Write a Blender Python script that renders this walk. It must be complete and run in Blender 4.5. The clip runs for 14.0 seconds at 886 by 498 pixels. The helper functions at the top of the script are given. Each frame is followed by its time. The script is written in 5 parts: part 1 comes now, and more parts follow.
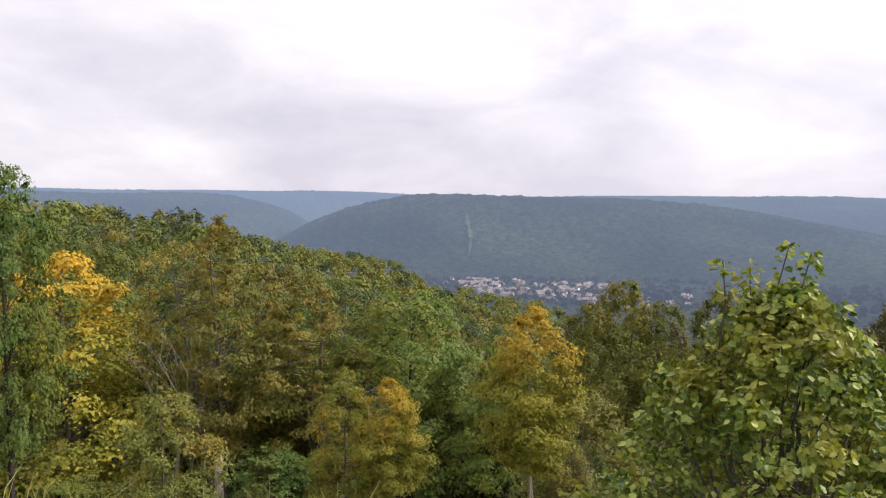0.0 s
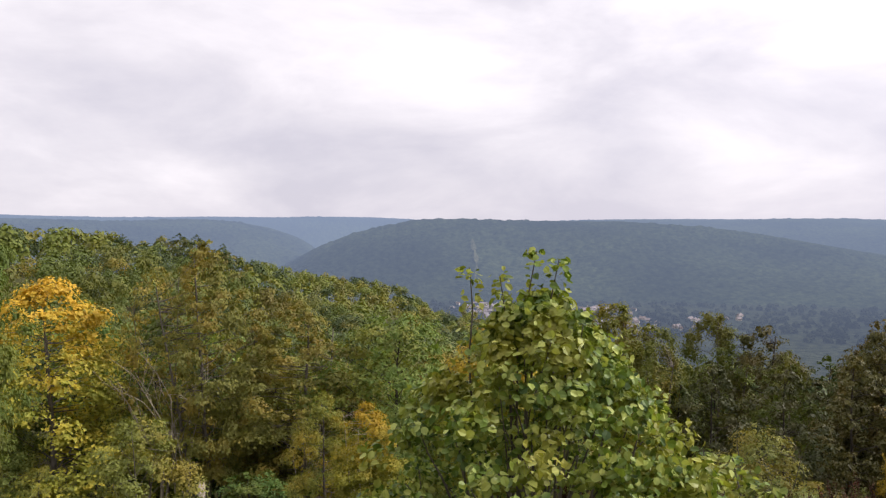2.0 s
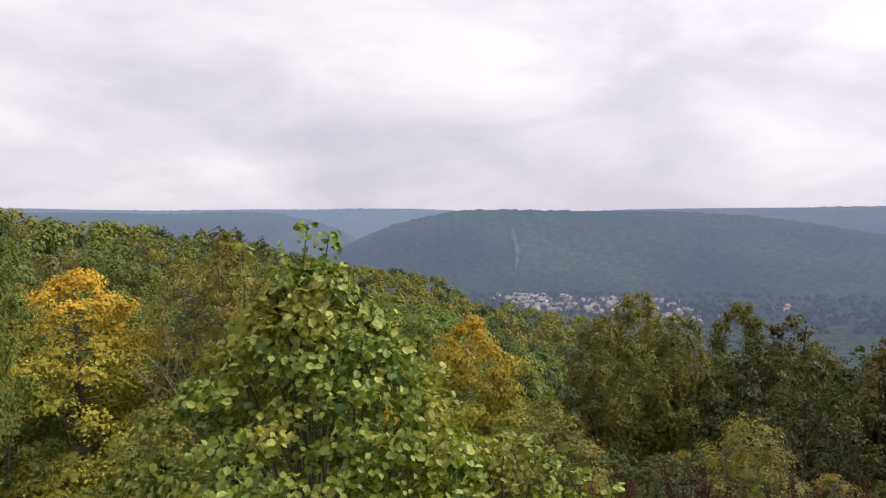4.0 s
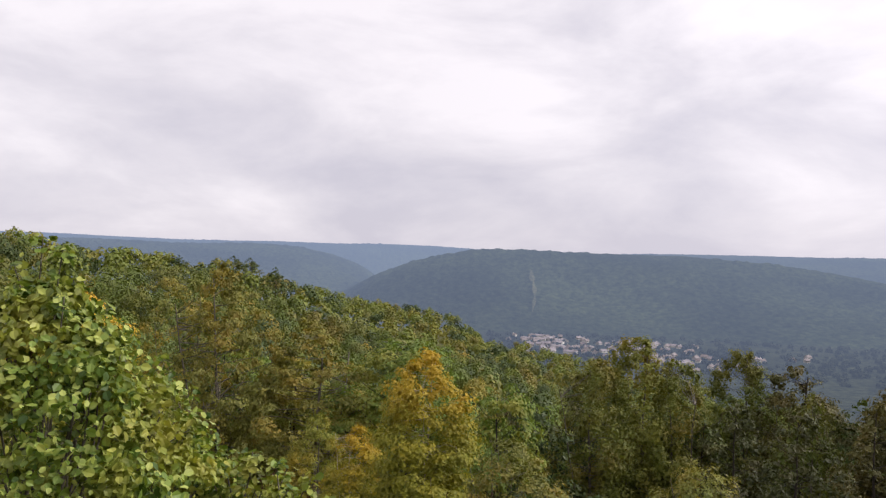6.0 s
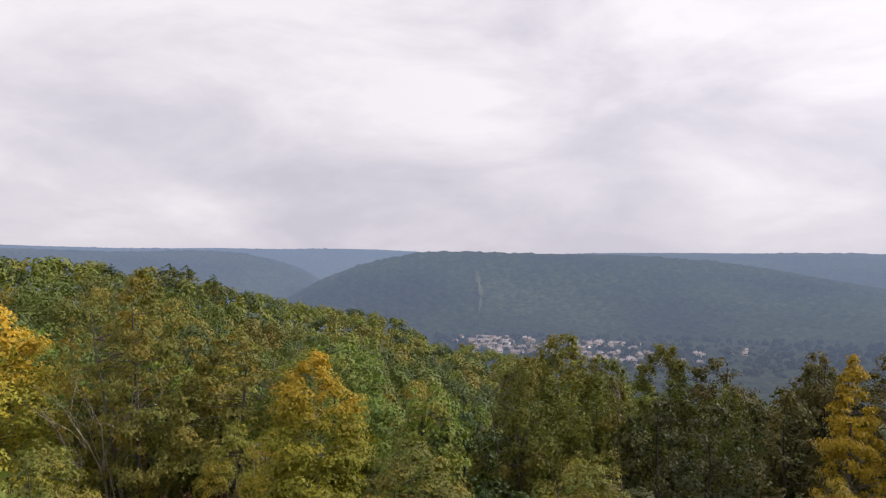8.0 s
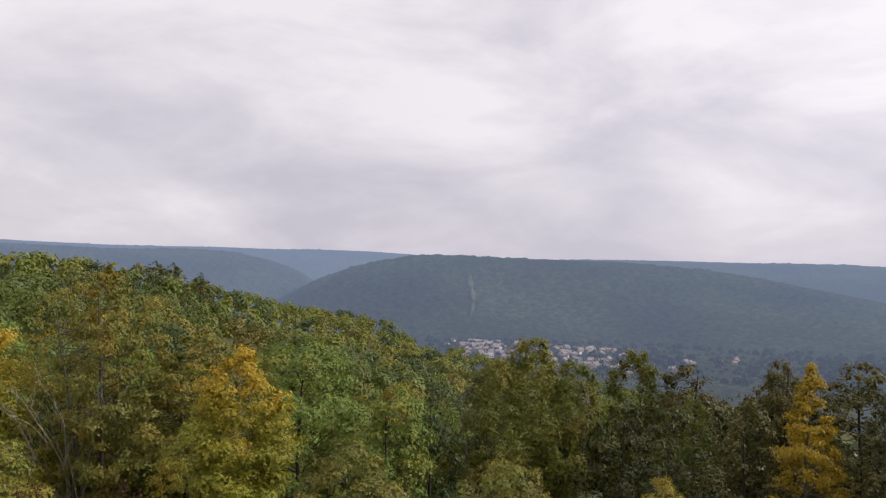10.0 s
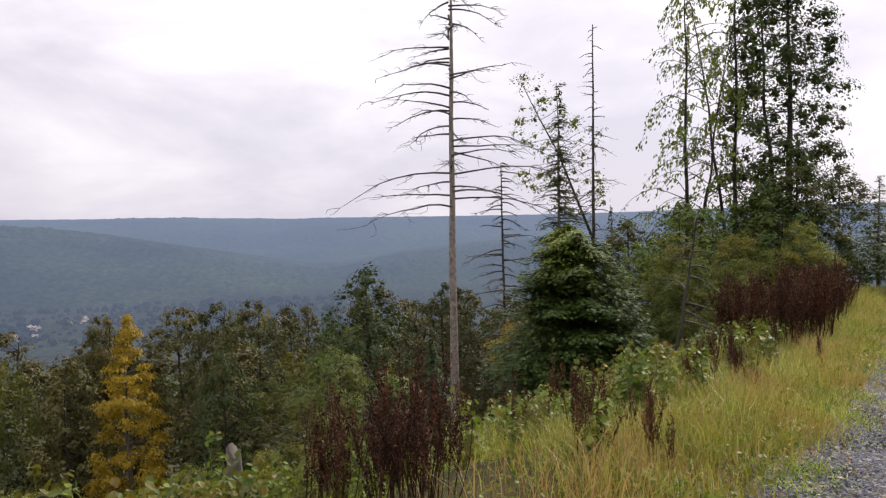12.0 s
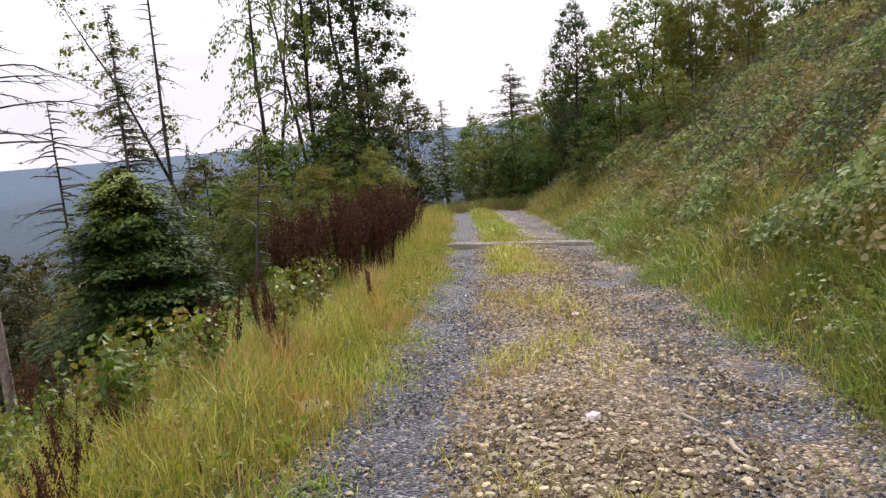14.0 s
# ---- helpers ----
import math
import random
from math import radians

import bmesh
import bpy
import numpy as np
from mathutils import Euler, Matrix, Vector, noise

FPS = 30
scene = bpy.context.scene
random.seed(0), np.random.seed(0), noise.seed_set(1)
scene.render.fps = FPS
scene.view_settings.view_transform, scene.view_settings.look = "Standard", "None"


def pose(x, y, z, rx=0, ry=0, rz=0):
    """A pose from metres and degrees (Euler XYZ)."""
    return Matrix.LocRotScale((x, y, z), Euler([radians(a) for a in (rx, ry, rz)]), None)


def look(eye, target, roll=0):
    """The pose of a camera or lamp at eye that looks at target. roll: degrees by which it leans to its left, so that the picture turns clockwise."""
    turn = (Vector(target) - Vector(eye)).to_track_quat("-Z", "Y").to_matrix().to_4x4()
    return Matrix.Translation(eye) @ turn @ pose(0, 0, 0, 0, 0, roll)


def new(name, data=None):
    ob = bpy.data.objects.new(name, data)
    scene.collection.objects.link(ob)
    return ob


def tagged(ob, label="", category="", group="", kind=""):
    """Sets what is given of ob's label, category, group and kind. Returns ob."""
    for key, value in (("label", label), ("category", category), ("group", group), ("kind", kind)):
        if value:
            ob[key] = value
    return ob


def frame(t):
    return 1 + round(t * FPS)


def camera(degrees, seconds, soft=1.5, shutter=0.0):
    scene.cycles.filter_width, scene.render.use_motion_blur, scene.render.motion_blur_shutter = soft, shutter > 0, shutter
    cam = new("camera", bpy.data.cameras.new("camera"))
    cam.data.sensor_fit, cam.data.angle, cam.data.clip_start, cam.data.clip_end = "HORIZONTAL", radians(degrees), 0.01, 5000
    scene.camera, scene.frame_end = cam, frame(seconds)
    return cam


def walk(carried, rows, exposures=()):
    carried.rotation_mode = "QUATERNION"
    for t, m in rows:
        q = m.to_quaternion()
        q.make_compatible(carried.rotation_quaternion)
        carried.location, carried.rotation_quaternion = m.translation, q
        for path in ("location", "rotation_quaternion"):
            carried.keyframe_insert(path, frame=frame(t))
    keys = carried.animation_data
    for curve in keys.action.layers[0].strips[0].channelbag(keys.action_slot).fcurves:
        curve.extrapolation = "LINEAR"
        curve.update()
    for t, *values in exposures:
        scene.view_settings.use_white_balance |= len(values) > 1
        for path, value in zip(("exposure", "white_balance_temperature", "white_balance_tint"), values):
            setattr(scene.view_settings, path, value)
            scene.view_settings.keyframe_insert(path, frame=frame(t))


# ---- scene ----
cam = camera(60.15, 14.0, soft=1.3)
ROWS = [
    (0.0, -0.000, -0.061, 1.512, -3.60, -3.94, 0.07),
    (0.5, 0.392, -0.071, 1.479, -2.11, -2.99, -1.13),
    (1.0, 0.761, -0.078, 1.445, -1.77, -3.73, -0.87),
    (1.5, 1.142, -0.086, 1.425, -5.75, -2.58, 0.14),
    (2.0, 1.515, -0.092, 1.404, -3.12, -2.07, 0.51),
    (2.5, 1.900, -0.095, 1.367, -1.21, -2.84, 2.21),
    (5.0, 3.835, -0.068, 1.241, 0.37, -2.26, 0.01),
    (5.5, 4.247, -0.059, 1.220, 0.05, -1.02, -0.49),
    (6.0, 4.661, -0.049, 1.193, 1.40, 0.13, -0.98),
    (6.5, 5.062, -0.039, 1.167, 0.07, 0.44, 0.33),
    (7.0, 5.454, -0.030, 1.145, 1.10, -0.20, -0.08),
    (7.5, 5.840, -0.024, 1.121, 2.16, -0.43, 0.49),
    (8.0, 6.231, -0.025, 1.094, -2.61, 0.38, 0.21),
    (10.5, 8.416, -0.042, 0.949, -3.50, 0.66, -1.51),
    (11.0, 8.870, -0.046, 0.919, -13.12, -0.41, -1.12),
    (11.5, 9.338, -0.049, 0.887, -31.64, -1.69, -0.49),
    (12.0, 9.833, -0.055, 0.876, -49.31, -2.75, 1.07),
    (12.5, 10.366, -0.078, 0.818, -59.60, -5.22, 3.79),
    (13.0, 10.954, -0.114, 0.772, -68.40, -3.96, 3.42),
    (13.5, 11.605, -0.098, 0.724, -74.01, -5.66, 2.29),
    (14.0, 12.316, 0.000, 0.685, -78.46, -8.82, 4.68),
]
walk(cam, [(t, pose(x, y, z, 90 + p, r, w)) for t, x, y, z, w, p, r in ROWS],
     exposures=[(t, e, 6500, 13.5) for t, e in ((0.0, 0.20), (1.5, 0.14), (2.5, 0.07), (5.0, 0.02), (8.0, -0.10), (11.0, -0.20), (12.0, 0.03), (13.0, 0.17), (14.0, 0.30))])

# ---- light: overcast sky, weak wide sun ahead on the valley side ----
SUN_DIR = Vector((0.84, 0.03, 0.56)).normalized()
world = bpy.data.worlds.new("overcast_sky")
scene.world = world
world.use_nodes = True


def sky_nodes(nt):
    N, L = nt.nodes, nt.links
    bg = N["Background"]
    sky = N.new("ShaderNodeTexSky")
    sky.sky_type, sky.sun_disc = "NISHITA", False
    sky.sun_elevation = math.asin(SUN_DIR.z)
    sky.sun_rotation = math.atan2(SUN_DIR.x, SUN_DIR.y)
    dim = N.new("ShaderNodeMixRGB")
    dim.blend_type, dim.inputs[0].default_value, dim.inputs[2].default_value = "MULTIPLY", 1, (0.1, 0.1, 0.1, 1)
    L.new(sky.outputs[0], dim.inputs[1])
    tc = N.new("ShaderNodeTexCoord")
    sep = N.new("ShaderNodeSeparateXYZ")
    L.new(tc.outputs["Generated"], sep.inputs[0])
    comb = N.new("ShaderNodeVectorMath")
    comb.operation, comb.inputs[1].default_value = "MULTIPLY", (1.0, 1.0, 2.6)
    L.new(tc.outputs["Generated"], comb.inputs[0])
    noi = N.new("ShaderNodeTexNoise")
    noi.inputs["Scale"].default_value, noi.inputs["Detail"].default_value, noi.inputs["Roughness"].default_value = 3.1, 7, 0.55
    noi.inputs["Distortion"].default_value = 0.25
    L.new(comb.outputs[0], noi.inputs["Vector"])
    grad = N.new("ShaderNodeMapRange")
    grad.inputs[1].default_value, grad.inputs[2].default_value, grad.inputs[3].default_value, grad.inputs[4].default_value = 0.0, 0.30, -0.12, 0.15
    L.new(sep.outputs[2], grad.inputs[0])
    add = N.new("ShaderNodeMath")
    add.operation = "ADD"
    L.new(noi.outputs[0], add.inputs[0])
    L.new(grad.outputs[0], add.inputs[1])
    ramp = N.new("ShaderNodeValToRGB")
    e = ramp.color_ramp.elements
    e[0].position, e[0].color = 0.33, (0.65, 0.635, 0.715, 1)
    e[1].position, e[1].color = 0.68, (1.0, 0.965, 1.0, 1)
    m = ramp.color_ramp.elements.new(0.5)
    m.color = (0.80, 0.775, 0.83, 1)
    L.new(add.outputs[0], ramp.inputs[0])
    mix = N.new("ShaderNodeMixRGB")
    mix.inputs[0].default_value = 0.95
    L.new(dim.outputs[0], mix.inputs[1])
    L.new(ramp.outputs[0], mix.inputs[2])
    zen = N.new("ShaderNodeMapRange")
    zen.inputs[1].default_value, zen.inputs[2].default_value, zen.inputs[3].default_value, zen.inputs[4].default_value = 0.40, 0.95, 1.0, 1.8
    L.new(sep.outputs[2], zen.inputs[0])
    L.new(mix.outputs[0], bg.inputs[0])
    dot = N.new("ShaderNodeVectorMath")
    dot.operation, dot.inputs[1].default_value = "DOT_PRODUCT", tuple(SUN_DIR)
    L.new(tc.outputs["Generated"], dot.inputs[0])
    veil = N.new("ShaderNodeMapRange")
    veil.inputs[1].default_value, veil.inputs[2].default_value, veil.inputs[3].default_value, veil.inputs[4].default_value = 0.1, 1.0, 1.0, 1.22
    L.new(dot.outputs["Value"], veil.inputs[0])
    both = N.new("ShaderNodeMath")
    both.operation = "MULTIPLY"
    L.new(zen.outputs[0], both.inputs[0])
    L.new(veil.outputs[0], both.inputs[1])
    L.new(both.outputs[0], bg.inputs[1])


sky_nodes(world.node_tree)
sun = new("sun", bpy.data.lights.new("sun", "SUN"))
sun.data.energy, sun.data.angle, sun.data.color = 4.0, radians(16), (1.0, 0.95, 0.87)
sun.matrix_world = look(SUN_DIR * 80, (0, 0, 0))


# ---- materials ----
def base_material(name, rough=0.8, spec=0.3):
    mt = bpy.data.materials.new(name)
    mt.use_nodes = True
    nt = mt.node_tree
    b = nt.nodes["Principled BSDF"]
    b.inputs["Roughness"].default_value = rough
    b.inputs["Specular IOR Level"].default_value = spec
    return mt, nt, b


def ramp_node(nt, colours, fac):
    r = nt.nodes.new("ShaderNodeValToRGB")
    e = r.color_ramp.elements
    for i, (p, c) in enumerate(colours):
        q = e[i] if i < 2 else e.new(p)
        q.position, q.color = p, (*c, 1)
    nt.links.new(fac, r.inputs[0])
    return r.outputs[0]


def noise_node(nt, scale, detail=4, rough=0.55, vector=None):
    n = nt.nodes.new("ShaderNodeTexNoise")
    n.inputs["Scale"].default_value, n.inputs["Detail"].default_value, n.inputs["Roughness"].default_value = scale, detail, rough
    if vector is None:
        g = nt.nodes.new("ShaderNodeNewGeometry")
        vector = g.outputs["Position"]
    nt.links.new(vector, n.inputs["Vector"])
    return n.outputs[0]


def mix_node(nt, a, b, fac, mode="MIX"):
    m = nt.nodes.new("ShaderNodeMixRGB")
    m.blend_type = mode
    for s, v in ((0, fac), (1, a), (2, b)):
        if isinstance(v, (int, float)):
            m.inputs[s].default_value = v
        elif isinstance(v, tuple):
            m.inputs[s].default_value = (*v, 1)
        else:
            nt.links.new(v, m.inputs[s])
    return m.outputs[0]


def bump_node(nt, height, strength, dist, target):
    b = nt.nodes.new("ShaderNodeBump")
    b.inputs["Strength"].default_value, b.inputs["Distance"].default_value = strength, dist
    nt.links.new(height, b.inputs["Height"])
    nt.links.new(b.outputs[0], target.inputs["Normal"])


def leaf_material(name, dark, mid, light, patch=None, patch_scale=0.5, translucent=0.3, per_tree=0.35, rough=0.55, calm=0.0, crown_tip=None):
    """Leaves: each varies by itself, the plant varies as a whole, and a slow noise turns whole sprays."""
    mt, nt, b = base_material(name, rough, 0.25)
    dark = tuple(p + (q - p) * calm for p, q in zip(dark, mid))
    light = tuple(p + (q - p) * calm for p, q in zip(light, mid))
    g = nt.nodes.new("ShaderNodeNewGeometry")
    c = ramp_node(nt, [(0.0, dark), (1.0, light), (0.55, mid)], g.outputs["Random Per Island"])
    if patch:
        c = mix_node(nt, c, patch, ramp_node(nt, [(0.46, (0, 0, 0)), (0.66, (0.85, 0.85, 0.85))], noise_node(nt, patch_scale, 3)))
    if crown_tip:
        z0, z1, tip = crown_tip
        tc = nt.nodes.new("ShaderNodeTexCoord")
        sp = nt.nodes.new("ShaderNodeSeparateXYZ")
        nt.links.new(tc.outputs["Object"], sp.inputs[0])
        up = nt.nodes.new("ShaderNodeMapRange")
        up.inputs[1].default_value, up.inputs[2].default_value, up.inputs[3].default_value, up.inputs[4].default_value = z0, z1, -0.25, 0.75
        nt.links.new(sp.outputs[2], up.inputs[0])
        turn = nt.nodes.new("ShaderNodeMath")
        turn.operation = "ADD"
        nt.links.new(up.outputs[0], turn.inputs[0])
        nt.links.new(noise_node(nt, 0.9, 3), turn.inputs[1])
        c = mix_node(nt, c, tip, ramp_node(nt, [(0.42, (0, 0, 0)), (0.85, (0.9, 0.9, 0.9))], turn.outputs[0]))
    oi = nt.nodes.new("ShaderNodeObjectInfo")
    tone = ramp_node(nt, [(0.0, (1 - per_tree, 1 - per_tree * 0.8, 1 - per_tree)), (1.0, (1 + per_tree * 0.6, 1 + per_tree * 0.3, 0.9))], oi.outputs["Random"])
    c = mix_node(nt, c, tone, 1.0, "MULTIPLY")
    nt.links.new(c, b.inputs["Base Color"])
    tr = nt.nodes.new("ShaderNodeBsdfTranslucent")
    nt.links.new(mix_node(nt, c, (1.25, 1.25, 0.6), 1.0, "MULTIPLY"), tr.inputs[0])
    mx = nt.nodes.new("ShaderNodeMixShader")
    mx.inputs[0].default_value = translucent
    nt.links.new(b.outputs[0], mx.inputs[1])
    nt.links.new(tr.outputs[0], mx.inputs[2])
    nt.links.new(mx.outputs[0], nt.nodes["Material Output"].inputs[0])
    return mt


def bark_material(name, a, c, scale=6.0, stretch=0.15):
    mt, nt, b = base_material(name, 0.9, 0.15)
    tc = nt.nodes.new("ShaderNodeTexCoord")
    mp = nt.nodes.new("ShaderNodeMapping")
    mp.inputs["Scale"].default_value = (1, 1, stretch)
    nt.links.new(tc.outputs["Object"], mp.inputs[0])
    f = noise_node(nt, scale, 6, 0.7, mp.outputs[0])
    nt.links.new(ramp_node(nt, [(0.3, a), (0.7, c)], f), b.inputs["Base Color"])
    bump_node(nt, f, 0.7, 0.03, b)
    return mt


def plain_material(name, a, c, scale, rough=0.85, bump=0.3, dist=0.01):
    mt, nt, b = base_material(name, rough, 0.25)
    f = noise_node(nt, scale, 6, 0.65)
    nt.links.new(ramp_node(nt, [(0.3, a), (0.7, c)], f), b.inputs["Base Color"])
    bump_node(nt, f, bump, dist, b)
    return mt


def soil_material():
    mt, nt, b = base_material("hillside_soil", 0.95, 0.1)
    c1 = ramp_node(nt, [(0.3, (0.035, 0.032, 0.014)), (0.7, (0.085, 0.085, 0.028)), (0.5, (0.05, 0.055, 0.018))], noise_node(nt, 1.7, 8, 0.7))
    c = mix_node(nt, c1, (0.06, 0.052, 0.024), ramp_node(nt, [(0.45, (0, 0, 0)), (0.65, (1, 1, 1))], noise_node(nt, 0.35, 3)))
    nt.links.new(c, b.inputs["Base Color"])
    bump_node(nt, noise_node(nt, 9, 8, 0.75), 0.8, 0.08, b)
    return mt


def gravel_material():
    """Wheel tracks of blue-grey chippings, a stony tan ridge between them."""
    mt, nt, b = base_material("track_gravel", 0.8, 0.3)
    at = nt.nodes.new("ShaderNodeAttribute")
    at.attribute_name = "ridge"
    vo = nt.nodes.new("ShaderNodeTexVoronoi")
    vo.inputs["Scale"].default_value = 40
    g = nt.nodes.new("ShaderNodeNewGeometry")
    nt.links.new(g.outputs["Position"], vo.inputs["Vector"])
    sepc = nt.nodes.new("ShaderNodeSeparateColor")
    nt.links.new(vo.outputs["Color"], sepc.inputs[0])
    grey = ramp_node(nt, [(0.0, (0.026, 0.027, 0.036)), (1.0, (0.30, 0.295, 0.31)), (0.45, (0.054, 0.055, 0.072)), (0.82, (0.105, 0.104, 0.126))], sepc.outputs[0])
    tan = ramp_node(nt, [(0.0, (0.045, 0.034, 0.024)), (1.0, (0.46, 0.38, 0.29)), (0.5, (0.145, 0.104, 0.068)), (0.8, (0.25, 0.18, 0.12))], sepc.outputs[1])
    wob = noise_node(nt, 1.6, 5, 0.6)
    f = nt.nodes.new("ShaderNodeMath")
    f.operation = "MULTIPLY_ADD"
    f.inputs[1].default_value, f.inputs[2].default_value = 2.0, -1.0
    nt.links.new(wob, f.inputs[0])
    s = nt.nodes.new("ShaderNodeMath")
    s.operation, s.use_clamp = "ADD", True
    nt.links.new(at.outputs["Fac"], s.inputs[0])
    nt.links.new(f.outputs[0], s.inputs[1])
    c = mix_node(nt, grey, tan, ramp_node(nt, [(0.42, (0, 0, 0)), (0.58, (1, 1, 1))], s.outputs[0]))
    c = mix_node(nt, c, ramp_node(nt, [(0.3, (0.8, 0.8, 0.82)), (0.7, (1.15, 1.12, 1.1))], noise_node(nt, 0.9, 4)), 1.0, "MULTIPLY")
    nt.links.new(c, b.inputs["Base Color"])
    bump_node(nt, vo.outputs["Distance"], 1.0, 0.04, b)
    bump = [n for n in nt.nodes if n.bl_idname == "ShaderNodeBump"][0]
    bump.invert = True
    return mt


# painted haze: its glow colour, and the metres that set its build-up
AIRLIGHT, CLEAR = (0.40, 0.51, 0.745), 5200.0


def painted_haze_material(name, a, c, scale=0.02, rough=1.0):
    """A wooded backdrop with the haze of kilometres of damp air painted in: base colour fades and emission grows with
    distance from the origin.
    """
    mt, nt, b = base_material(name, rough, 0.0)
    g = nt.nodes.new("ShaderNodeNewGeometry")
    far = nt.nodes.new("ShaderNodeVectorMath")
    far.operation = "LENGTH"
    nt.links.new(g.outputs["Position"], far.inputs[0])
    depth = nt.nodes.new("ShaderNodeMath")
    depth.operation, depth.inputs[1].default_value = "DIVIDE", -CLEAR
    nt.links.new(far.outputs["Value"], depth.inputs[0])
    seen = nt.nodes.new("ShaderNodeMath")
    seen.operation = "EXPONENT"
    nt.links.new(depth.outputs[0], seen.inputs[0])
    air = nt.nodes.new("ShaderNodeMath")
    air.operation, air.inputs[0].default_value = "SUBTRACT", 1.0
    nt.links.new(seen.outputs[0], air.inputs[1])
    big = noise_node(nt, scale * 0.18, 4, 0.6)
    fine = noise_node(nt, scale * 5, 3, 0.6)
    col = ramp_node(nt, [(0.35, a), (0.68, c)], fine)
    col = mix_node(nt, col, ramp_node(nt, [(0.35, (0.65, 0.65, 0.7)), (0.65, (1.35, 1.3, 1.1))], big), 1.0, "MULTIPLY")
    # base colour dimmed with distance, as haze would dim it
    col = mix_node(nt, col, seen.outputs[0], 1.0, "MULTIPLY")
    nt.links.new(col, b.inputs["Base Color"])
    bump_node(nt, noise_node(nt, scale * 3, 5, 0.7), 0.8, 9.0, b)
    # haze painted as emission: the surface itself gives off the airlight
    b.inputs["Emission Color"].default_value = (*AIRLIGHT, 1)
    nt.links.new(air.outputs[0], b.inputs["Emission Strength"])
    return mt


SOIL = soil_material()
GRAVEL = gravel_material()
BARK_GREY = bark_material("grey_bark", (0.05, 0.042, 0.035), (0.17, 0.15, 0.125))
BARK_DARK = bark_material("dark_bark", (0.018, 0.015, 0.012), (0.06, 0.05, 0.042))
BARK_PALE = bark_material("pale_dead_wood", (0.22, 0.18, 0.14), (0.46, 0.40, 0.33), 9, 0.1)
BARK_ASH = bark_material("weathered_ash_bark", (0.16, 0.135, 0.10), (0.42, 0.36, 0.28), 9, 0.1)
BARK_SNAG = bark_material("flaking_spruce_bark", (0.07, 0.055, 0.048), (0.42, 0.35, 0.30), 9, 0.6)
TWIG = plain_material("dead_twig", (0.035, 0.03, 0.027), (0.10, 0.088, 0.078), 5)
LEAF_HAZEL = leaf_material("hazel_leaf", (0.035, 0.07, 0.012), (0.14, 0.205, 0.032), (0.38, 0.42, 0.11), (0.30, 0.28, 0.05), 2.2, 0.3, 0.05, 0.45)
LEAF_GREEN = leaf_material("green_leaf", (0.055, 0.105, 0.022), (0.118, 0.18, 0.040), (0.20, 0.26, 0.062), (0.20, 0.20, 0.036), 0.35, calm=0.55)
LEAF_OLIVE = leaf_material("olive_leaf", (0.066, 0.090, 0.022), (0.142, 0.172, 0.042), (0.23, 0.255, 0.064), (0.22, 0.185, 0.036), 0.4, calm=0.55)
LEAF_GOLD = leaf_material("golden_leaf", (0.10, 0.135, 0.022), (0.23, 0.25, 0.038), (0.37, 0.37, 0.065), (0.40, 0.33, 0.038), 0.5, calm=0.5, crown_tip=(7.5, 16.0, (0.50, 0.33, 0.035)))
LEAF_LIME = leaf_material("yellow_green_leaf", (0.075, 0.10, 0.020), (0.155, 0.18, 0.036), (0.265, 0.27, 0.06), (0.25, 0.20, 0.03), 0.5, calm=0.5)
LEAF_ORANGE = leaf_material("orange_leaf", (0.10, 0.12, 0.014), (0.21, 0.21, 0.024), (0.34, 0.30, 0.045), (0.26, 0.24, 0.024), 0.8, calm=0.5, crown_tip=(3.6, 8.2, (0.44, 0.29, 0.024)))
LEAF_BRONZE = leaf_material("bronze_leaf", (0.095, 0.096, 0.024), (0.19, 0.184, 0.042), (0.31, 0.285, 0.07), (0.29, 0.20, 0.034), 0.5, calm=0.5)
LEAF_DARK = leaf_material("dark_leaf", (0.020, 0.040, 0.010), (0.046, 0.074, 0.018), (0.08, 0.12, 0.03), (0.075, 0.07, 0.02), 0.4, 0.22, calm=0.6)
LEAF_BIRCH = leaf_material("birch_leaf", (0.056, 0.072, 0.014), (0.122, 0.142, 0.030), (0.20, 0.215, 0.05), (0.165, 0.135, 0.026), 0.3, calm=0.55)
LEAF_YELLOW = leaf_material("yellow_leaf", (0.20, 0.14, 0.014), (0.38, 0.26, 0.024), (0.52, 0.37, 0.05), None, 0.35, calm=0.6)
LEAF_BUSH = leaf_material("bush_leaf", (0.04, 0.078, 0.018), (0.098, 0.155, 0.034), (0.17, 0.235, 0.06), (0.16, 0.17, 0.036), 0.5, calm=0.6)
LEAF_UMBER = leaf_material("umber_leaf", (0.030, 0.034, 0.012), (0.066, 0.070, 0.022), (0.11, 0.108, 0.034), (0.09, 0.07, 0.02), 0.4, 0.2, calm=0.6)
NEEDLE = leaf_material("fir_needle", (0.014, 0.032, 0.011), (0.03, 0.058, 0.018), (0.055, 0.09, 0.024), (0.10, 0.14, 0.02), 0.9, 0.12, calm=0.5)
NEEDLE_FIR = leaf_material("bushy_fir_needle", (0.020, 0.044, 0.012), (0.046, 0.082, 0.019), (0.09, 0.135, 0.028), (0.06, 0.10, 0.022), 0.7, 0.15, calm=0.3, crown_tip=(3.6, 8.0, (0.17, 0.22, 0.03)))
NEEDLE_LARCH = leaf_material("larch_needle", (0.035, 0.058, 0.016), (0.07, 0.105, 0.026), (0.12, 0.155, 0.04), None, 0.5, 0.25)
WOOD_FAR = leaf_material("distant_canopy", (0.050, 0.075, 0.014), (0.095, 0.128, 0.024), (0.16, 0.19, 0.036), (0.15, 0.14, 0.020), 0.06, 0.2, calm=0.7)
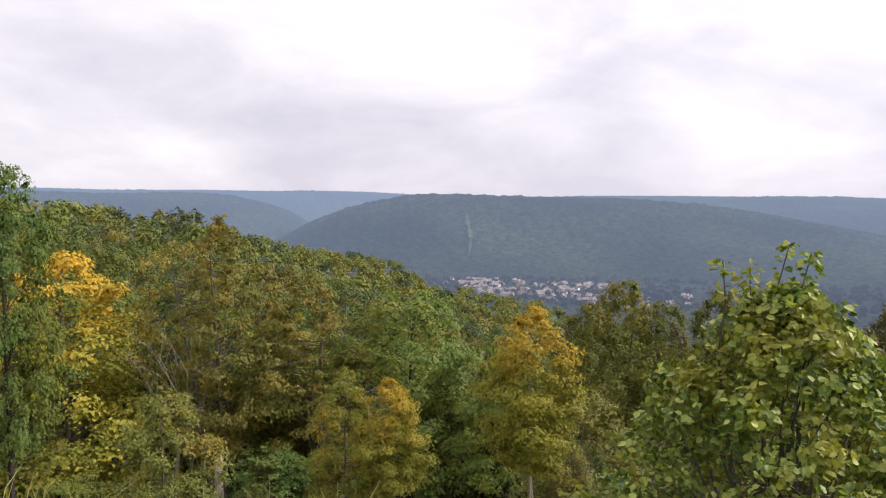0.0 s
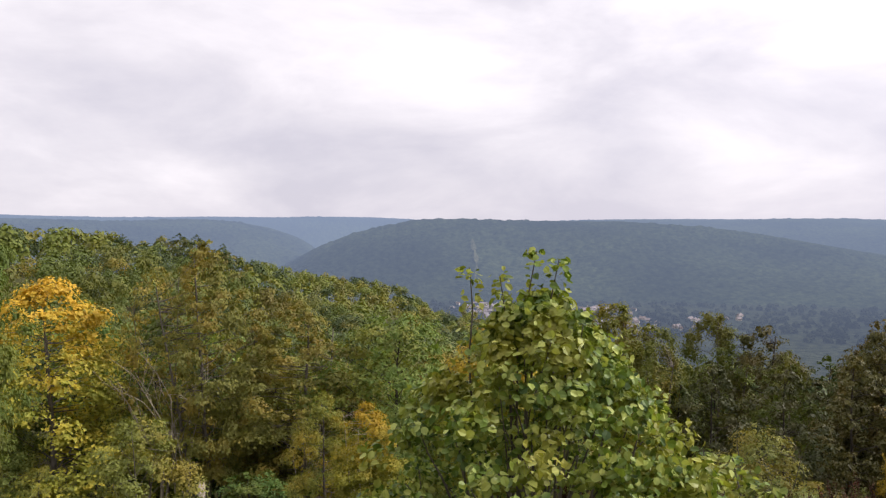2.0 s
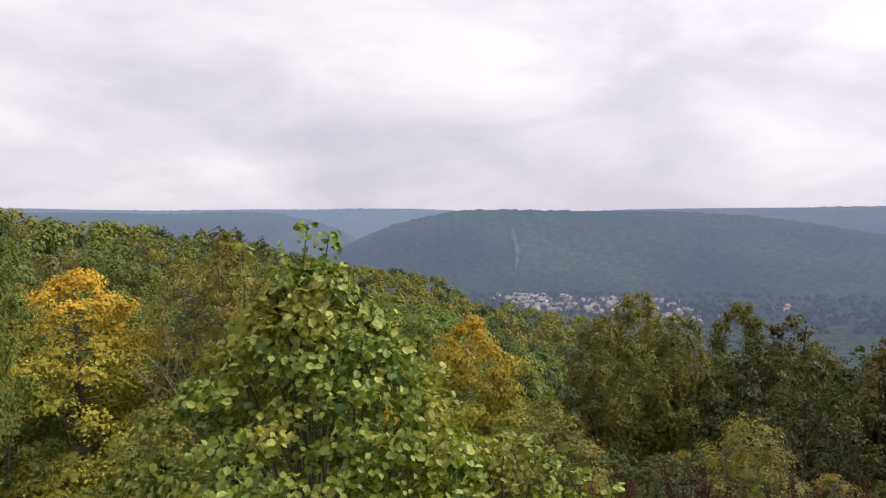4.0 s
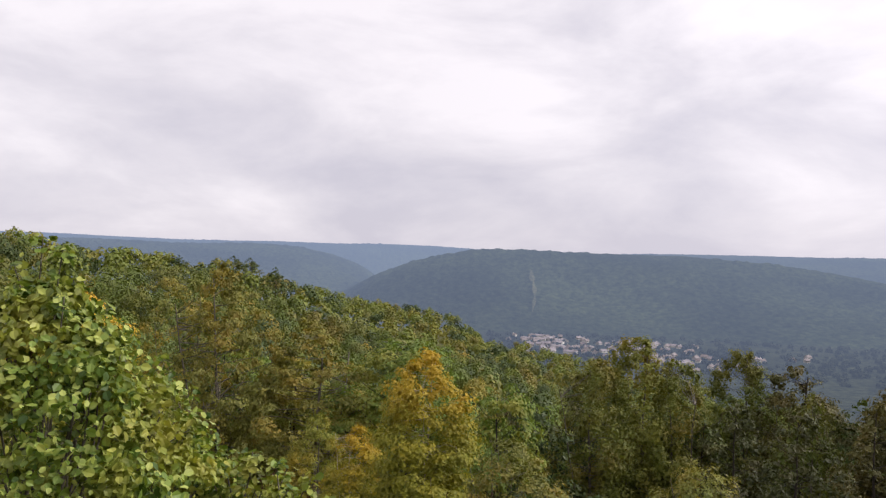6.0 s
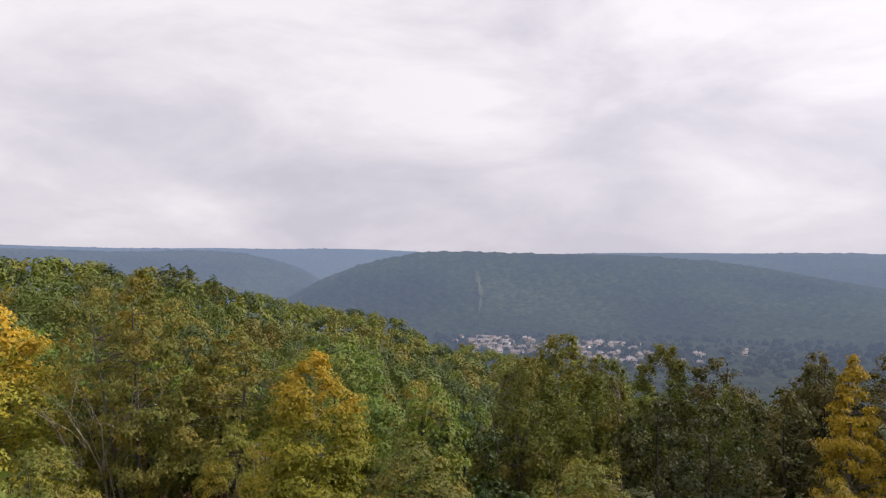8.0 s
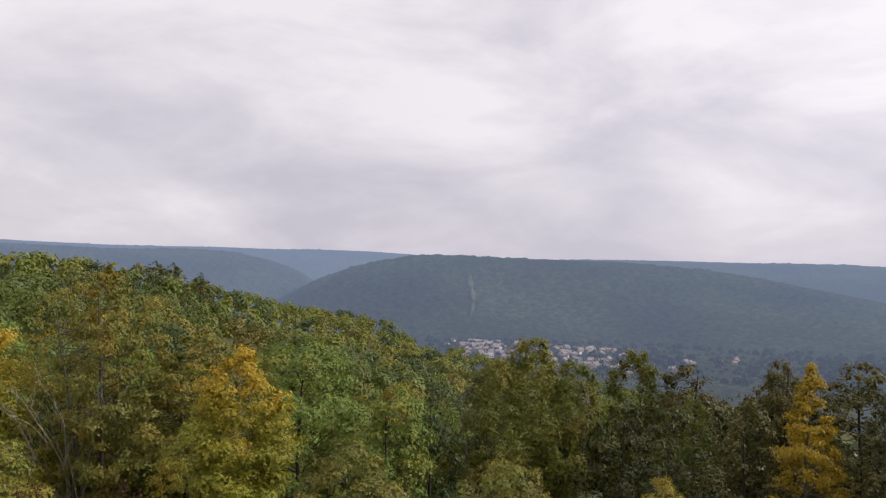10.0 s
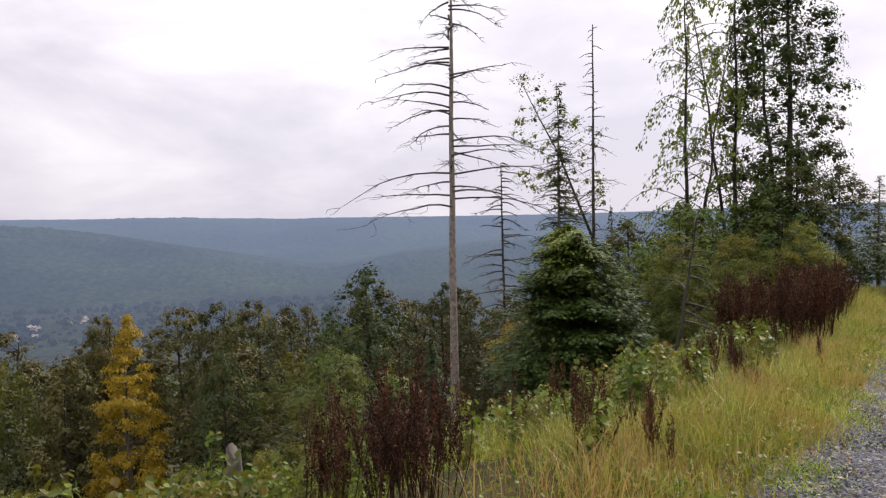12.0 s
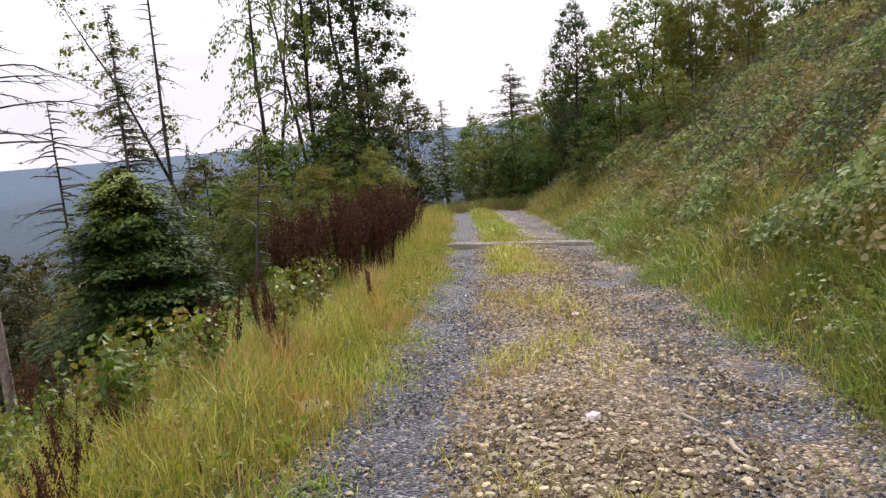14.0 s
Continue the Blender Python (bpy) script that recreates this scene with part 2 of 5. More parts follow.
WOOD_FAR_OLIVE = leaf_material("distant_olive_canopy", (0.075, 0.085, 0.018), (0.125, 0.13, 0.028), (0.18, 0.185, 0.042), (0.17, 0.13, 0.026), 0.06, 0.2, calm=0.6)
WOOD_FAR_DARK = leaf_material("distant_dark_canopy", (0.024, 0.042, 0.015), (0.045, 0.070, 0.020), (0.075, 0.105, 0.028), None, 0.06, 0.15, calm=0.5)
GRASS = leaf_material("verge_grass", (0.09, 0.12, 0.03), (0.25, 0.28, 0.075), (0.48, 0.47, 0.21), (0.26, 0.19, 0.075), 1.3, 0.35)
GRASS_GREEN = leaf_material("fresh_grass", (0.075, 0.13, 0.024), (0.20, 0.285, 0.055), (0.37, 0.42, 0.13), (0.22, 0.18, 0.05), 0.9, 0.35)
GRASS_STRAW = leaf_material("seeding_straw_grass", (0.19, 0.12, 0.062), (0.31, 0.215, 0.125), (0.42, 0.32, 0.19), None, 0.6, 0.3)
BRAMBLE = leaf_material("bramble_leaf", (0.05, 0.092, 0.032), (0.155, 0.21, 0.08), (0.28, 0.31, 0.15), (0.27, 0.19, 0.11), 0.8, 0.22, 0.1, 0.8)
DOCK_RUST = leaf_material("rust_dock_seed", (0.025, 0.010, 0.007), (0.068, 0.027, 0.017), (0.14, 0.062, 0.036), None, 0.5, 0.08, 0.35, 0.9)
WEED_LEAF = leaf_material("weed_leaf", (0.06, 0.10, 0.016), (0.12, 0.175, 0.03), (0.20, 0.23, 0.055), (0.16, 0.10, 0.03), 1.5, 0.3)
STONE = leaf_material("road_stone", (0.10, 0.072, 0.046), (0.26, 0.195, 0.13), (0.55, 0.47, 0.38), None, 0.5, 0.0, 0.25, 0.85)
CHIP = leaf_material("grey_chipping", (0.032, 0.034, 0.046), (0.078, 0.079, 0.100), (0.30, 0.295, 0.31), None, 0.5, 0.0, 0.2, 0.8)
CONCRETE = plain_material("weathered_concrete", (0.20, 0.18, 0.15), (0.38, 0.35, 0.30), 7)
SLATE = plain_material("slate_roof", (0.13, 0.125, 0.145), (0.24, 0.22, 0.24), 0.05)
# tile and render colours greyed to stand for the haze over the town
TILE = plain_material("brown_tile_roof", (0.13, 0.12, 0.13), (0.21, 0.19, 0.20), 0.05)
RENDER_WHITE = plain_material("white_render", (0.30, 0.295, 0.30), (0.58, 0.565, 0.55), 0.08)
RENDER_WARM = plain_material("cream_render", (0.25, 0.25, 0.265), (0.42, 0.41, 0.42), 0.08)


# ---- mesh helpers ----
def mesh_arrays(name, V, F, mat, smooth=False):
    """A mesh from arrays: V (n, 3) points, F (m, k) faces of k corners."""
    V, F = np.asarray(V, np.float32), np.asarray(F, np.int32)
    me = bpy.data.meshes.new(name)
    me.vertices.add(len(V))
    me.vertices.foreach_set("co", V.ravel())
    me.loops.add(F.size)
    me.loops.foreach_set("vertex_index", F.ravel())
    me.polygons.add(len(F))
    me.polygons.foreach_set("loop_start", np.arange(0, F.size, F.shape[1], dtype=np.int32))
    me.polygons.foreach_set("use_smooth", np.full(len(F), smooth))
    me.update(calc_edges=True)
    me.materials.append(mat)
    return me


def part(name, me, parent, label="", kind=""):
    ob = new(name, me)
    ob.parent = parent
    if kind:
        ob["kind"] = kind
    if label:
        ob["label"] = label
    return ob


def unit(a):
    return a / np.maximum(np.linalg.norm(a, axis=-1, keepdims=True), 1e-9)


def join(parts):
    """Joins several (V, F) pairs into one."""
    Vs, Fs, k = [], [], 0
    for V, F in parts:
        Vs.append(V), Fs.append(F + k)
        k += len(V)
    return np.concatenate(Vs), np.concatenate(Fs)


def leaf_quads(C, N, size, r, wide=0.62, fold=0.12, along=None):
    """Folded lozenge leaves at C facing N."""
    n = len(C)
    N = unit(N)
    D = r.normal(size=(n, 3)) if along is None else along
    D = unit(D - (D * N).sum(1, keepdims=True) * N)
    W = np.cross(N, D)
    s = np.broadcast_to(np.asarray(size, float), (n,))[:, None]
    V = np.stack([C - D * s * 0.5, C + W * s * wide * 0.5 + N * s * fold - D * s * 0.08, C + D * s * 0.5, C - W * s * wide * 0.5 + N * s * fold - D * s * 0.08], 1)
    return V.reshape(-1, 3), np.arange(4 * n).reshape(n, 4)


def broad_leaves(C, N, size, r):
    """Broad pointed leaves of two folded halves, each of two faces."""
    n = len(C)
    N = unit(N)
    D = r.normal(size=(n, 3)) + np.array([0, 0, -0.5])
    D = unit(D - (D * N).sum(1, keepdims=True) * N)
    W = np.cross(N, D)
    s = np.broadcast_to(np.asarray(size, float), (n,))[:, None]
    P = lambda a, b, c: C + D * s * a + W * s * b + N * s * c
    curl = r.uniform(-0.16, 0.05, (n, 1))
    V = np.stack([P(-0.5, 0, 0), P(0.02, 0, 0.0), P(0.58, 0, curl), P(-0.36, 0.32, 0.07), P(0.12, 0.42, 0.10), P(-0.36, -0.32, 0.07), P(0.12, -0.42, 0.10)], 1).reshape(-1, 3)
    f = np.array([[0, 3, 4], [0, 4, 1], [1, 4, 2], [0, 1, 6], [0, 6, 5], [1, 2, 6]])
    F = (np.arange(n)[:, None, None] * 7 + f[None]).reshape(-1, 3)
    return V, F


def tube(P, R, sides=6):
    """A tapered tube along the points P with radii R."""
    P = np.asarray(P, float)
    T = unit(np.gradient(P, axis=0))
    up = np.array([0.31, 0.17, 0.93]) if abs(T[0, 2]) < 0.8 else np.array([1.0, 0.1, 0])
    A = unit(np.cross(T, up))
    B = np.cross(T, A)
    a = np.linspace(0, 2 * np.pi, sides, endpoint=False)
    V = P[:, None] + np.asarray(R)[:, None, None] * (A[:, None] * np.cos(a)[:, None] + B[:, None] * np.sin(a)[:, None])
    n = len(P)
    i, j = np.meshgrid(np.arange(n - 1), np.arange(sides), indexing="ij")
    k = (j + 1) % sides
    F = np.stack([i * sides + j, i * sides + k, (i + 1) * sides + k, (i + 1) * sides + j], -1).reshape(-1, 4)
    return V.reshape(-1, 3), F


def limb(a, b, r0, r1, r, bend=0.12, steps=5, sides=5):
    a, b = np.asarray(a, float), np.asarray(b, float)
    t = np.linspace(0, 1, steps)[:, None]
    l = np.linalg.norm(b - a)
    w = r.normal(size=3) * bend * l
    return tube(a + (b - a) * t + w * np.sin(np.pi * t) + r.normal(size=(steps, 3)) * 0.012 * l * t, np.linspace(r0, r1, steps), sides)


# ---- the lie of the land ----
SLOPE = 0.0655          # the track falls towards +x
HALF = 1.6              # half the track's width
VALLEY = -140.0


def soft(v, s):
    return s * np.logaddexp(0, v / s)


def track_y(x):
    x = np.asarray(x, float)
    return 0.155 * soft(x - 16.5, 1.5) + 0.036 * soft(x - 27, 2.0) - 0.05 * np.maximum(x - 44.5, 0) ** 2


def near_height(x, y):
    x, y = np.asarray(x, float), np.asarray(y, float)
    xx = np.clip(x, -70, 75)
    s = y - np.where(x < 60, track_y(xx), track_y(60))
    z = -SLOPE * xx
    z = z - 0.09 * np.maximum(s - HALF, 0) - 0.40 * soft(s - 3.6, 0.5)
    up = np.maximum(-s - HALF - 0.1, 0)
    z = z + 0.70 * soft(up - 0.3, 0.15) - 0.45 * soft(up - 9.0, 1.5) - 0.2 * soft(up - 60, 5)
    inside = np.exp(-(s / (HALF + 0.3)) ** 6)
    z = z - inside * 0.05 * (np.exp(-((s - 1.1) / 0.35) ** 2) + np.exp(-((s + 1.15) / 0.35) ** 2))
    return z


# bearing (degrees left of +y), crest distance, crest ground height of the wooded spur
SPUR_B = [-75, -45, -20, -9, -2.4, 1.4, 6.5, 12.2, 17, 30, 45, 80]
SPUR_R = [320, 320, 330, 350, 400, 400, 330, 265, 220, 215, 200, 150]
SPUR_Z = [-75, -78, -74, -63, -58, -43, -34, -22, -15.5, -7, 6, 22]


def height(x, y):
    x, y = np.asarray(x, float), np.asarray(y, float)
    dx, dy = x - 4, y
    r = np.hypot(dx, dy)
    b = np.degrees(np.arctan2(-dx, dy))
    zn = near_height(x, y)
    R, Zc = np.interp(b, SPUR_B, SPUR_R), np.interp(b, SPUR_B, SPUR_Z)
    q = 60 / np.maximum(r, 1)
    z60 = near_height(4 + dx * q, dy * q)
    t = np.clip((r - 60) / (R - 60), 0, 1)
    zf = z60 + (Zc - z60) * t
    u = np.clip((r - R) / 480, 0, 1)
    zf = zf + (VALLEY - zf) * u * u * (3 - 2 * u)
    w = np.clip((r - 50) / 20, 0, 1) * np.clip((y - 6) / 10, 0, 1)
    z = zn * (1 - w) + zf * w
    back = np.clip((r - 300) / 500, 0, 1) * (y < 16)
    return z * (1 - back) + np.where(dx > 0, VALLEY, z) * back


def graded(lo, hi, fine_lo, fine_hi, step, grow=1.13):
    a = list(np.arange(fine_lo, fine_hi + 1e-6, step))
    s = step
    while a[-1] < hi:
        s *= grow
        a.append(min(a[-1] + s, hi))
    s = step
    while a[0] > lo:
        s *= grow
        a.insert(0, max(a[0] - s, lo))
    return np.array(a)


def grid_mesh(name, X, Y, Z, mat, smooth=True):
    n, m = X.shape
    V = np.stack([X, Y, Z], -1).reshape(-1, 3)
    i, j = np.meshgrid(np.arange(n - 1), np.arange(m - 1), indexing="ij")
    F = np.stack([i * m + j, (i + 1) * m + j, (i + 1) * m + j + 1, i * m + j + 1], -1).reshape(-1, 4)
    return mesh_arrays(name, V, F, mat, smooth)


def wave(x, y, s, seed=0.0):
    """Cheap smooth unevenness, about -1 to 1."""
    return (np.sin(x * s + 1.3 * seed + 1.7 * np.sin(y * s * 0.73 + seed)) + np.sin(y * s * 1.21 + 2.1 * seed + 1.3 * np.sin(x * s * 0.61 - seed))) * 0.5


gx, gy = graded(-4600, 4600, -6, 46, 0.45), graded(-4600, 4600, -10, 16, 0.4)
GX, GY = np.meshgrid(gx, gy, indexing="ij")
lat = GY - track_y(np.clip(GX, -70, 60))
rough_amp = np.clip((np.abs(lat) - HALF) / 1.5, 0, 1)
GZ = height(GX, GY) + rough_amp * 0.10 * wave(GX, GY, 1.9) + rough_amp * 0.05 * wave(GX, GY, 4.7, 2)
GZ -= np.where((np.abs(lat) < HALF + 0.25) & (GX > -32) & (GX < 46.3), 0.06, 0)
ground_me = grid_mesh("ground", GX, GY, GZ, SOIL)
# ground beyond 620 m carries the same painted haze
VALLEY_FIELD = painted_haze_material("hazed_valley_floor", (0.010, 0.013, 0.010), (0.038, 0.044, 0.028), 0.02)
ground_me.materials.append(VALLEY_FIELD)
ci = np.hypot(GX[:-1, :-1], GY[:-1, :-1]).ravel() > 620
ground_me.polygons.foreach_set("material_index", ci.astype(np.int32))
ground = tagged(new("ground", ground_me), "dark leaf-littered hillside falling away to a valley", "ground", kind="structure")

# the track
rx, rs = np.arange(-32, 46.51, 0.25), np.linspace(-HALF - 0.2, HALF + 0.2, 25)
RX, RS = np.meshgrid(rx, rs, indexing="ij")
RY = track_y(RX) + RS
RZ = near_height(RX, RY) + 0.012 * wave(RX, RY, 5.0, 1) + 0.035 * np.exp(-((RS + 0.1) / 0.5) ** 2) * (0.7 + 0.5 * wave(RX, RY, 1.3, 4)) - 0.10 * np.clip((np.abs(RS) - HALF) / 0.2, 0, 1)
road_me = grid_mesh("road", RX, RY, RZ, GRAVEL)
ridge = road_me.attributes.new("ridge", "FLOAT", "POINT")
ridge.data.foreach_set("value", np.maximum(np.exp(-((RS + 0.02) / 0.68) ** 2) * 1.1, np.maximum(np.clip((np.abs(RS) - 1.35) / 0.3, 0, 1) * 0.8, 0.42 * np.clip((-RS - 0.3) / 0.3, 0, 1))).ravel().astype(np.float32))
road = tagged(new("road", road_me), "forest track with two grey gravel wheel ruts", "track", kind="structure")


def track_height(x, y):
    s = y - track_y(x)
    return near_height(x, y) + 0.035 * np.exp(-((s + 0.1) / 0.5) ** 2)


# ---- far hills, as backdrops round the valley, haze painted into their material ----
GRIDS = {}
def hill(name, label, B, E, r0, r1, mat, z0=VALLEY - 4, seed=0.0, rough=5.0, b_step=0.12):
    """A wooded ridge: bearings B with the crest's elevation E in degrees, foot at r0, crest at r1."""
    b = np.arange(B[0], B[-1] + 1e-6, b_step)
    el = np.interp(b, B, E)
    k = np.ones(9) / 9
    el = np.convolve(np.pad(el, 4, mode="edge"), k, "valid")
    u = np.linspace(0, 1.25, 56)
    BB, UU = np.meshgrid(np.radians(b), u, indexing="ij")
    crest = (r1 * np.tan(np.radians(el)) + 1.2)[:, None]
    rr = r0 + (r1 - r0) * UU
    f = np.clip(UU, 0, 1)
    prof = np.sin(f * np.pi / 2) ** 1.15 - 0.25 * np.maximum(UU - 1, 0)
    X, Y = 4 - np.sin(BB) * rr, np.cos(BB) * rr
    folds = wave(X, Y, 0.006, seed) * 16 + wave(X, Y, 0.014, seed + 2) * 7
    Z = z0 + (crest - z0) * prof + folds * np.sin(np.clip(UU, 0, 1) * np.pi) + rough * (0.6 * wave(X, Y, 0.09, seed) + 0.5 * wave(X, Y, 0.21, seed + 1)) * np.clip(UU * 3, 0.2, 1) * np.where(UU > 0.93, 0.22, 1)
    GRIDS[name] = (b, u, X, Y, Z)
    return tagged(new(name, grid_mesh(name, X, Y, Z, mat)), label, "hill", kind="structure")


HILL_WOOD = painted_haze_material("hazed_far_wood", (0.011, 0.016, 0.011), (0.038, 0.048, 0.028), 0.02)
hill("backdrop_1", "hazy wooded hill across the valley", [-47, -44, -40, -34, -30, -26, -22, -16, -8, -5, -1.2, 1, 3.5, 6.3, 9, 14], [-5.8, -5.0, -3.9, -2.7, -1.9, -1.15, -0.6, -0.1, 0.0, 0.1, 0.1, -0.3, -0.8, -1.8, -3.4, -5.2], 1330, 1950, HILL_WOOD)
hill("backdrop_2", "far wooded ridge with blue haze painted in", [-175, -125, -95, -75, -60, -50, -41, -39.5, -37.8, -37.3, -34, -26, -20, -15, -8, 0], [0.6, 0.5, 0.3, 0.05, -0.3, -0.3, -0.25, -0.2, -0.38, -0.2, -0.16, -0.05, 0.02, 0.03, -0.2, -0.6], 2300, 3300, HILL_WOOD, seed=3, b_step=0.3)
hill("backdrop_5", "wooded slope down the valley with pale blue haze painted in", [-90, -70, -60, -52, -46, -41, -37, -34], [-1.3, -1.6, -1.8, -2.3, -3.0, -3.9, -4.8, -6.2], 1420, 2150, HILL_WOOD, seed=11, b_step=0.2)
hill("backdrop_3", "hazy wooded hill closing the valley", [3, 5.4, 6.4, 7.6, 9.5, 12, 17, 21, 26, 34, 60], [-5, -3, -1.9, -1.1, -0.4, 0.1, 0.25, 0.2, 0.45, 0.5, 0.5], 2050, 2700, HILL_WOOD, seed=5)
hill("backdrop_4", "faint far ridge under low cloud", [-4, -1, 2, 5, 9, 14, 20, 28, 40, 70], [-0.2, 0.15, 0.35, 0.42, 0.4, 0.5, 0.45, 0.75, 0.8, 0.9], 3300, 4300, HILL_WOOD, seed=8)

# a narrow pale felled strip running down the hill opposite, with the same painted haze
CLEARING = painted_haze_material("hazed_felled_strip", (0.045, 0.051, 0.034), (0.08, 0.082, 0.056), 0.03)


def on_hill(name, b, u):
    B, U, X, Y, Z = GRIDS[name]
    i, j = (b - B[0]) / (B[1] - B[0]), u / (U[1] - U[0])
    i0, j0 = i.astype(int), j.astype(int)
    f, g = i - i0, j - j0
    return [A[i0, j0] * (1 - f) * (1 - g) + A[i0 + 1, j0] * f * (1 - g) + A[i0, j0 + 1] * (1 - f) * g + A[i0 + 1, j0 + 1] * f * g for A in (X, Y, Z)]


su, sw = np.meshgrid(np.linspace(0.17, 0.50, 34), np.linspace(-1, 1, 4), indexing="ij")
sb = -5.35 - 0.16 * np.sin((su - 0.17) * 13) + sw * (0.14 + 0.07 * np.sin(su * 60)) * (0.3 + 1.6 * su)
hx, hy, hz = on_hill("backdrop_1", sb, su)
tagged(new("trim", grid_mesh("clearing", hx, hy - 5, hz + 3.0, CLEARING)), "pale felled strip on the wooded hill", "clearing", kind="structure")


# ---- the town on the valley floor ----
def house_mesh(w, d, h, roof):
    V = np.array([[x * w / 2, y * d / 2, z] for z in (0, h) for x, y in ((-1, -1), (1, -1), (1, 1), (-1, 1))] + [[-w / 2, 0, h + roof], [w / 2, 0, h + roof]])
    F = np.array([[0, 1, 5], [0, 5, 4], [1, 2, 6], [1, 6, 5], [2, 3, 7], [2, 7, 6], [3, 0, 4], [3, 4, 7], [4, 7, 8], [5, 9, 6]])
    e, t = 0.5, 0.25
    R = []
    for sgn in (-1, 1):
        a = np.array([[-w / 2 - e, sgn * (d / 2 + e), h - e * roof / (d / 2)], [w / 2 + e, sgn * (d / 2 + e), h - e * roof / (d / 2)], [w / 2 + e, 0, h + roof], [-w / 2 - e, 0, h + roof]])
        b = a + np.array([0, 0, t])
        R.append((np.concatenate([a, b]), np.array([[0, 1, 2, 3], [4, 5, 6, 7], [0, 1, 5, 4], [1, 2, 6, 5], [0, 3, 7, 4]])))
    return (V, F), join(R)


def box_arrays(cx, cy, cz, sx, sy, sz):
    V = np.array([[cx + a * sx / 2, cy + b * sy / 2, cz + c * sz / 2] for c in (-1, 1) for a, b in ((-1, -1), (1, -1), (1, 1), (-1, 1))])
    return V, np.array([[0, 3, 2, 1], [4, 5, 6, 7], [0, 1, 5, 4], [1, 2, 6, 5], [2, 3, 7, 6], [3, 0, 4, 7]])


HOUSE_KINDS = []
WINDOW_DARK = plain_material("dark_window", (0.03, 0.035, 0.04), (0.06, 0.065, 0.07), 1.0, 0.3)
for w, d, h, rf, mt, cover in ((9, 8, 4.2, 3.2, RENDER_WHITE, SLATE), (11, 8, 4.0, 3.4, RENDER_WARM, TILE), (8, 7, 4.2, 3.4, RENDER_WHITE, TILE), (24, 13, 4.0, 2.6, RENDER_WHITE, SLATE), (10, 8, 4.4, 3.6, RENDER_WARM, SLATE)):
    (wv, wf), (rv, rf2) = house_mesh(w, d, h, rf)
    HOUSE_KINDS.append((mesh_arrays("house_wall", wv, wf, mt), mesh_arrays("house_roof", rv, rf2, cover), mesh_arrays("chimney", *box_arrays(w * 0.3, 0.5, h + rf + 0.4, 0.9, 0.9, 2.2), mt), mesh_arrays("house_window", *box_arrays(0, -d / 2, h * 0.55, 1.4, 0.16, 1.6), WINDOW_DARK), w))


def house(kind, b, r, turn, z=None):
    wm, rm, cm, winm, w = HOUSE_KINDS[kind]
    x, y = 4 - math.sin(radians(b)) * r, math.cos(radians(b)) * r
    ob = tagged(new("house"), ("white" if kind in (0, 2, 3) else "cream") + " rendered house with a " + ("brown tiled" if kind in (1, 2) else "grey slate") + " roof in the valley town", "house", group="houses of the town")
    ob.matrix_basis = pose(x, y, (VALLEY if z is None else z) - 0.2, 0, 0, turn) @ Matrix.Diagonal((0.8, 0.8, 0.72, 1))
    part("wall", wm, ob)
    part("chimney", cm, part("roof", rm, ob))
    for k in (-0.3, 0.0, 0.3):
        part("window", winm, ob).location = (k * w, 0, 0)


hr = np.random.default_rng(21)
for n, b0, b1, r0, r1 in ((62, -5.0, -9.5, 1090, 1290), (10, -3.6, -6.0, 1190, 1300), (84, -9.0, -17.0, 1010, 1240), (16, -17.0, -21.5, 960, 1150), (3, -22, -28, 1120, 1180), (6, -36.5, -37.8, 1000, 1100), (5, -2.0, -4.0, 1290, 1420), (10, 3.5, 7.2, 1760, 1930)):
    for _ in range(n):
        house(int(hr.choice(5, p=[0.3, 0.2, 0.22, 0.1, 0.18])), b0 + (b1 - b0) * hr.random(), hr.uniform(r0, r1), hr.choice([10, 100, 35, 150]) + hr.normal() * 8)


# trees and hedges between the houses, in the valley material with its painted haze
def valley_trees(n, seed):
    r = np.random.default_rng(seed)
    q = 46
    d = unit(r.normal(size=(q, 3)))
    d[:, 2] = np.abs(d[:, 2])
    T = leaf_quads(d * r.uniform(0.7, 1.05, (q, 1)), d + 0.2 * r.normal(size=d.shape), 0.55 * r.uniform(0.6, 1.2, q), r, 0.9, 0.05)[0]
    b, rr = np.radians(r.uniform(-44, -1, n)), r.uniform(940, 1330, n)
    b = b + 0.02 * np.sin(rr / 23)
    k = r.uniform(2.5, 6.0, n)
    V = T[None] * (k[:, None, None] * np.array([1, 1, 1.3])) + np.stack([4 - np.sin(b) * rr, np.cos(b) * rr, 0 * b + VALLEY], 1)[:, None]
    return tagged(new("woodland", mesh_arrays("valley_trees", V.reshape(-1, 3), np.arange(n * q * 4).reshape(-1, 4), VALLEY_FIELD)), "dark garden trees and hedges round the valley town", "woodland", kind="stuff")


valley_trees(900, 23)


# ---- trees ----
def envelope(shape, h):
    if shape == "cone":
        return np.clip(1.05 * np.maximum(1 - h, 0) ** 0.75, 0.05, 1) * np.clip(h * 6 + 0.45, 0, 1)
    if shape == "egg":
        return np.clip(np.sin(np.pi * np.clip(h * 0.82 + 0.16, 0, 1)) ** 0.7, 0.08, 1)
    return np.clip(np.sin(np.pi * np.clip(h * 0.88 + 0.08, 0, 1)) ** 0.55, 0.1, 1)


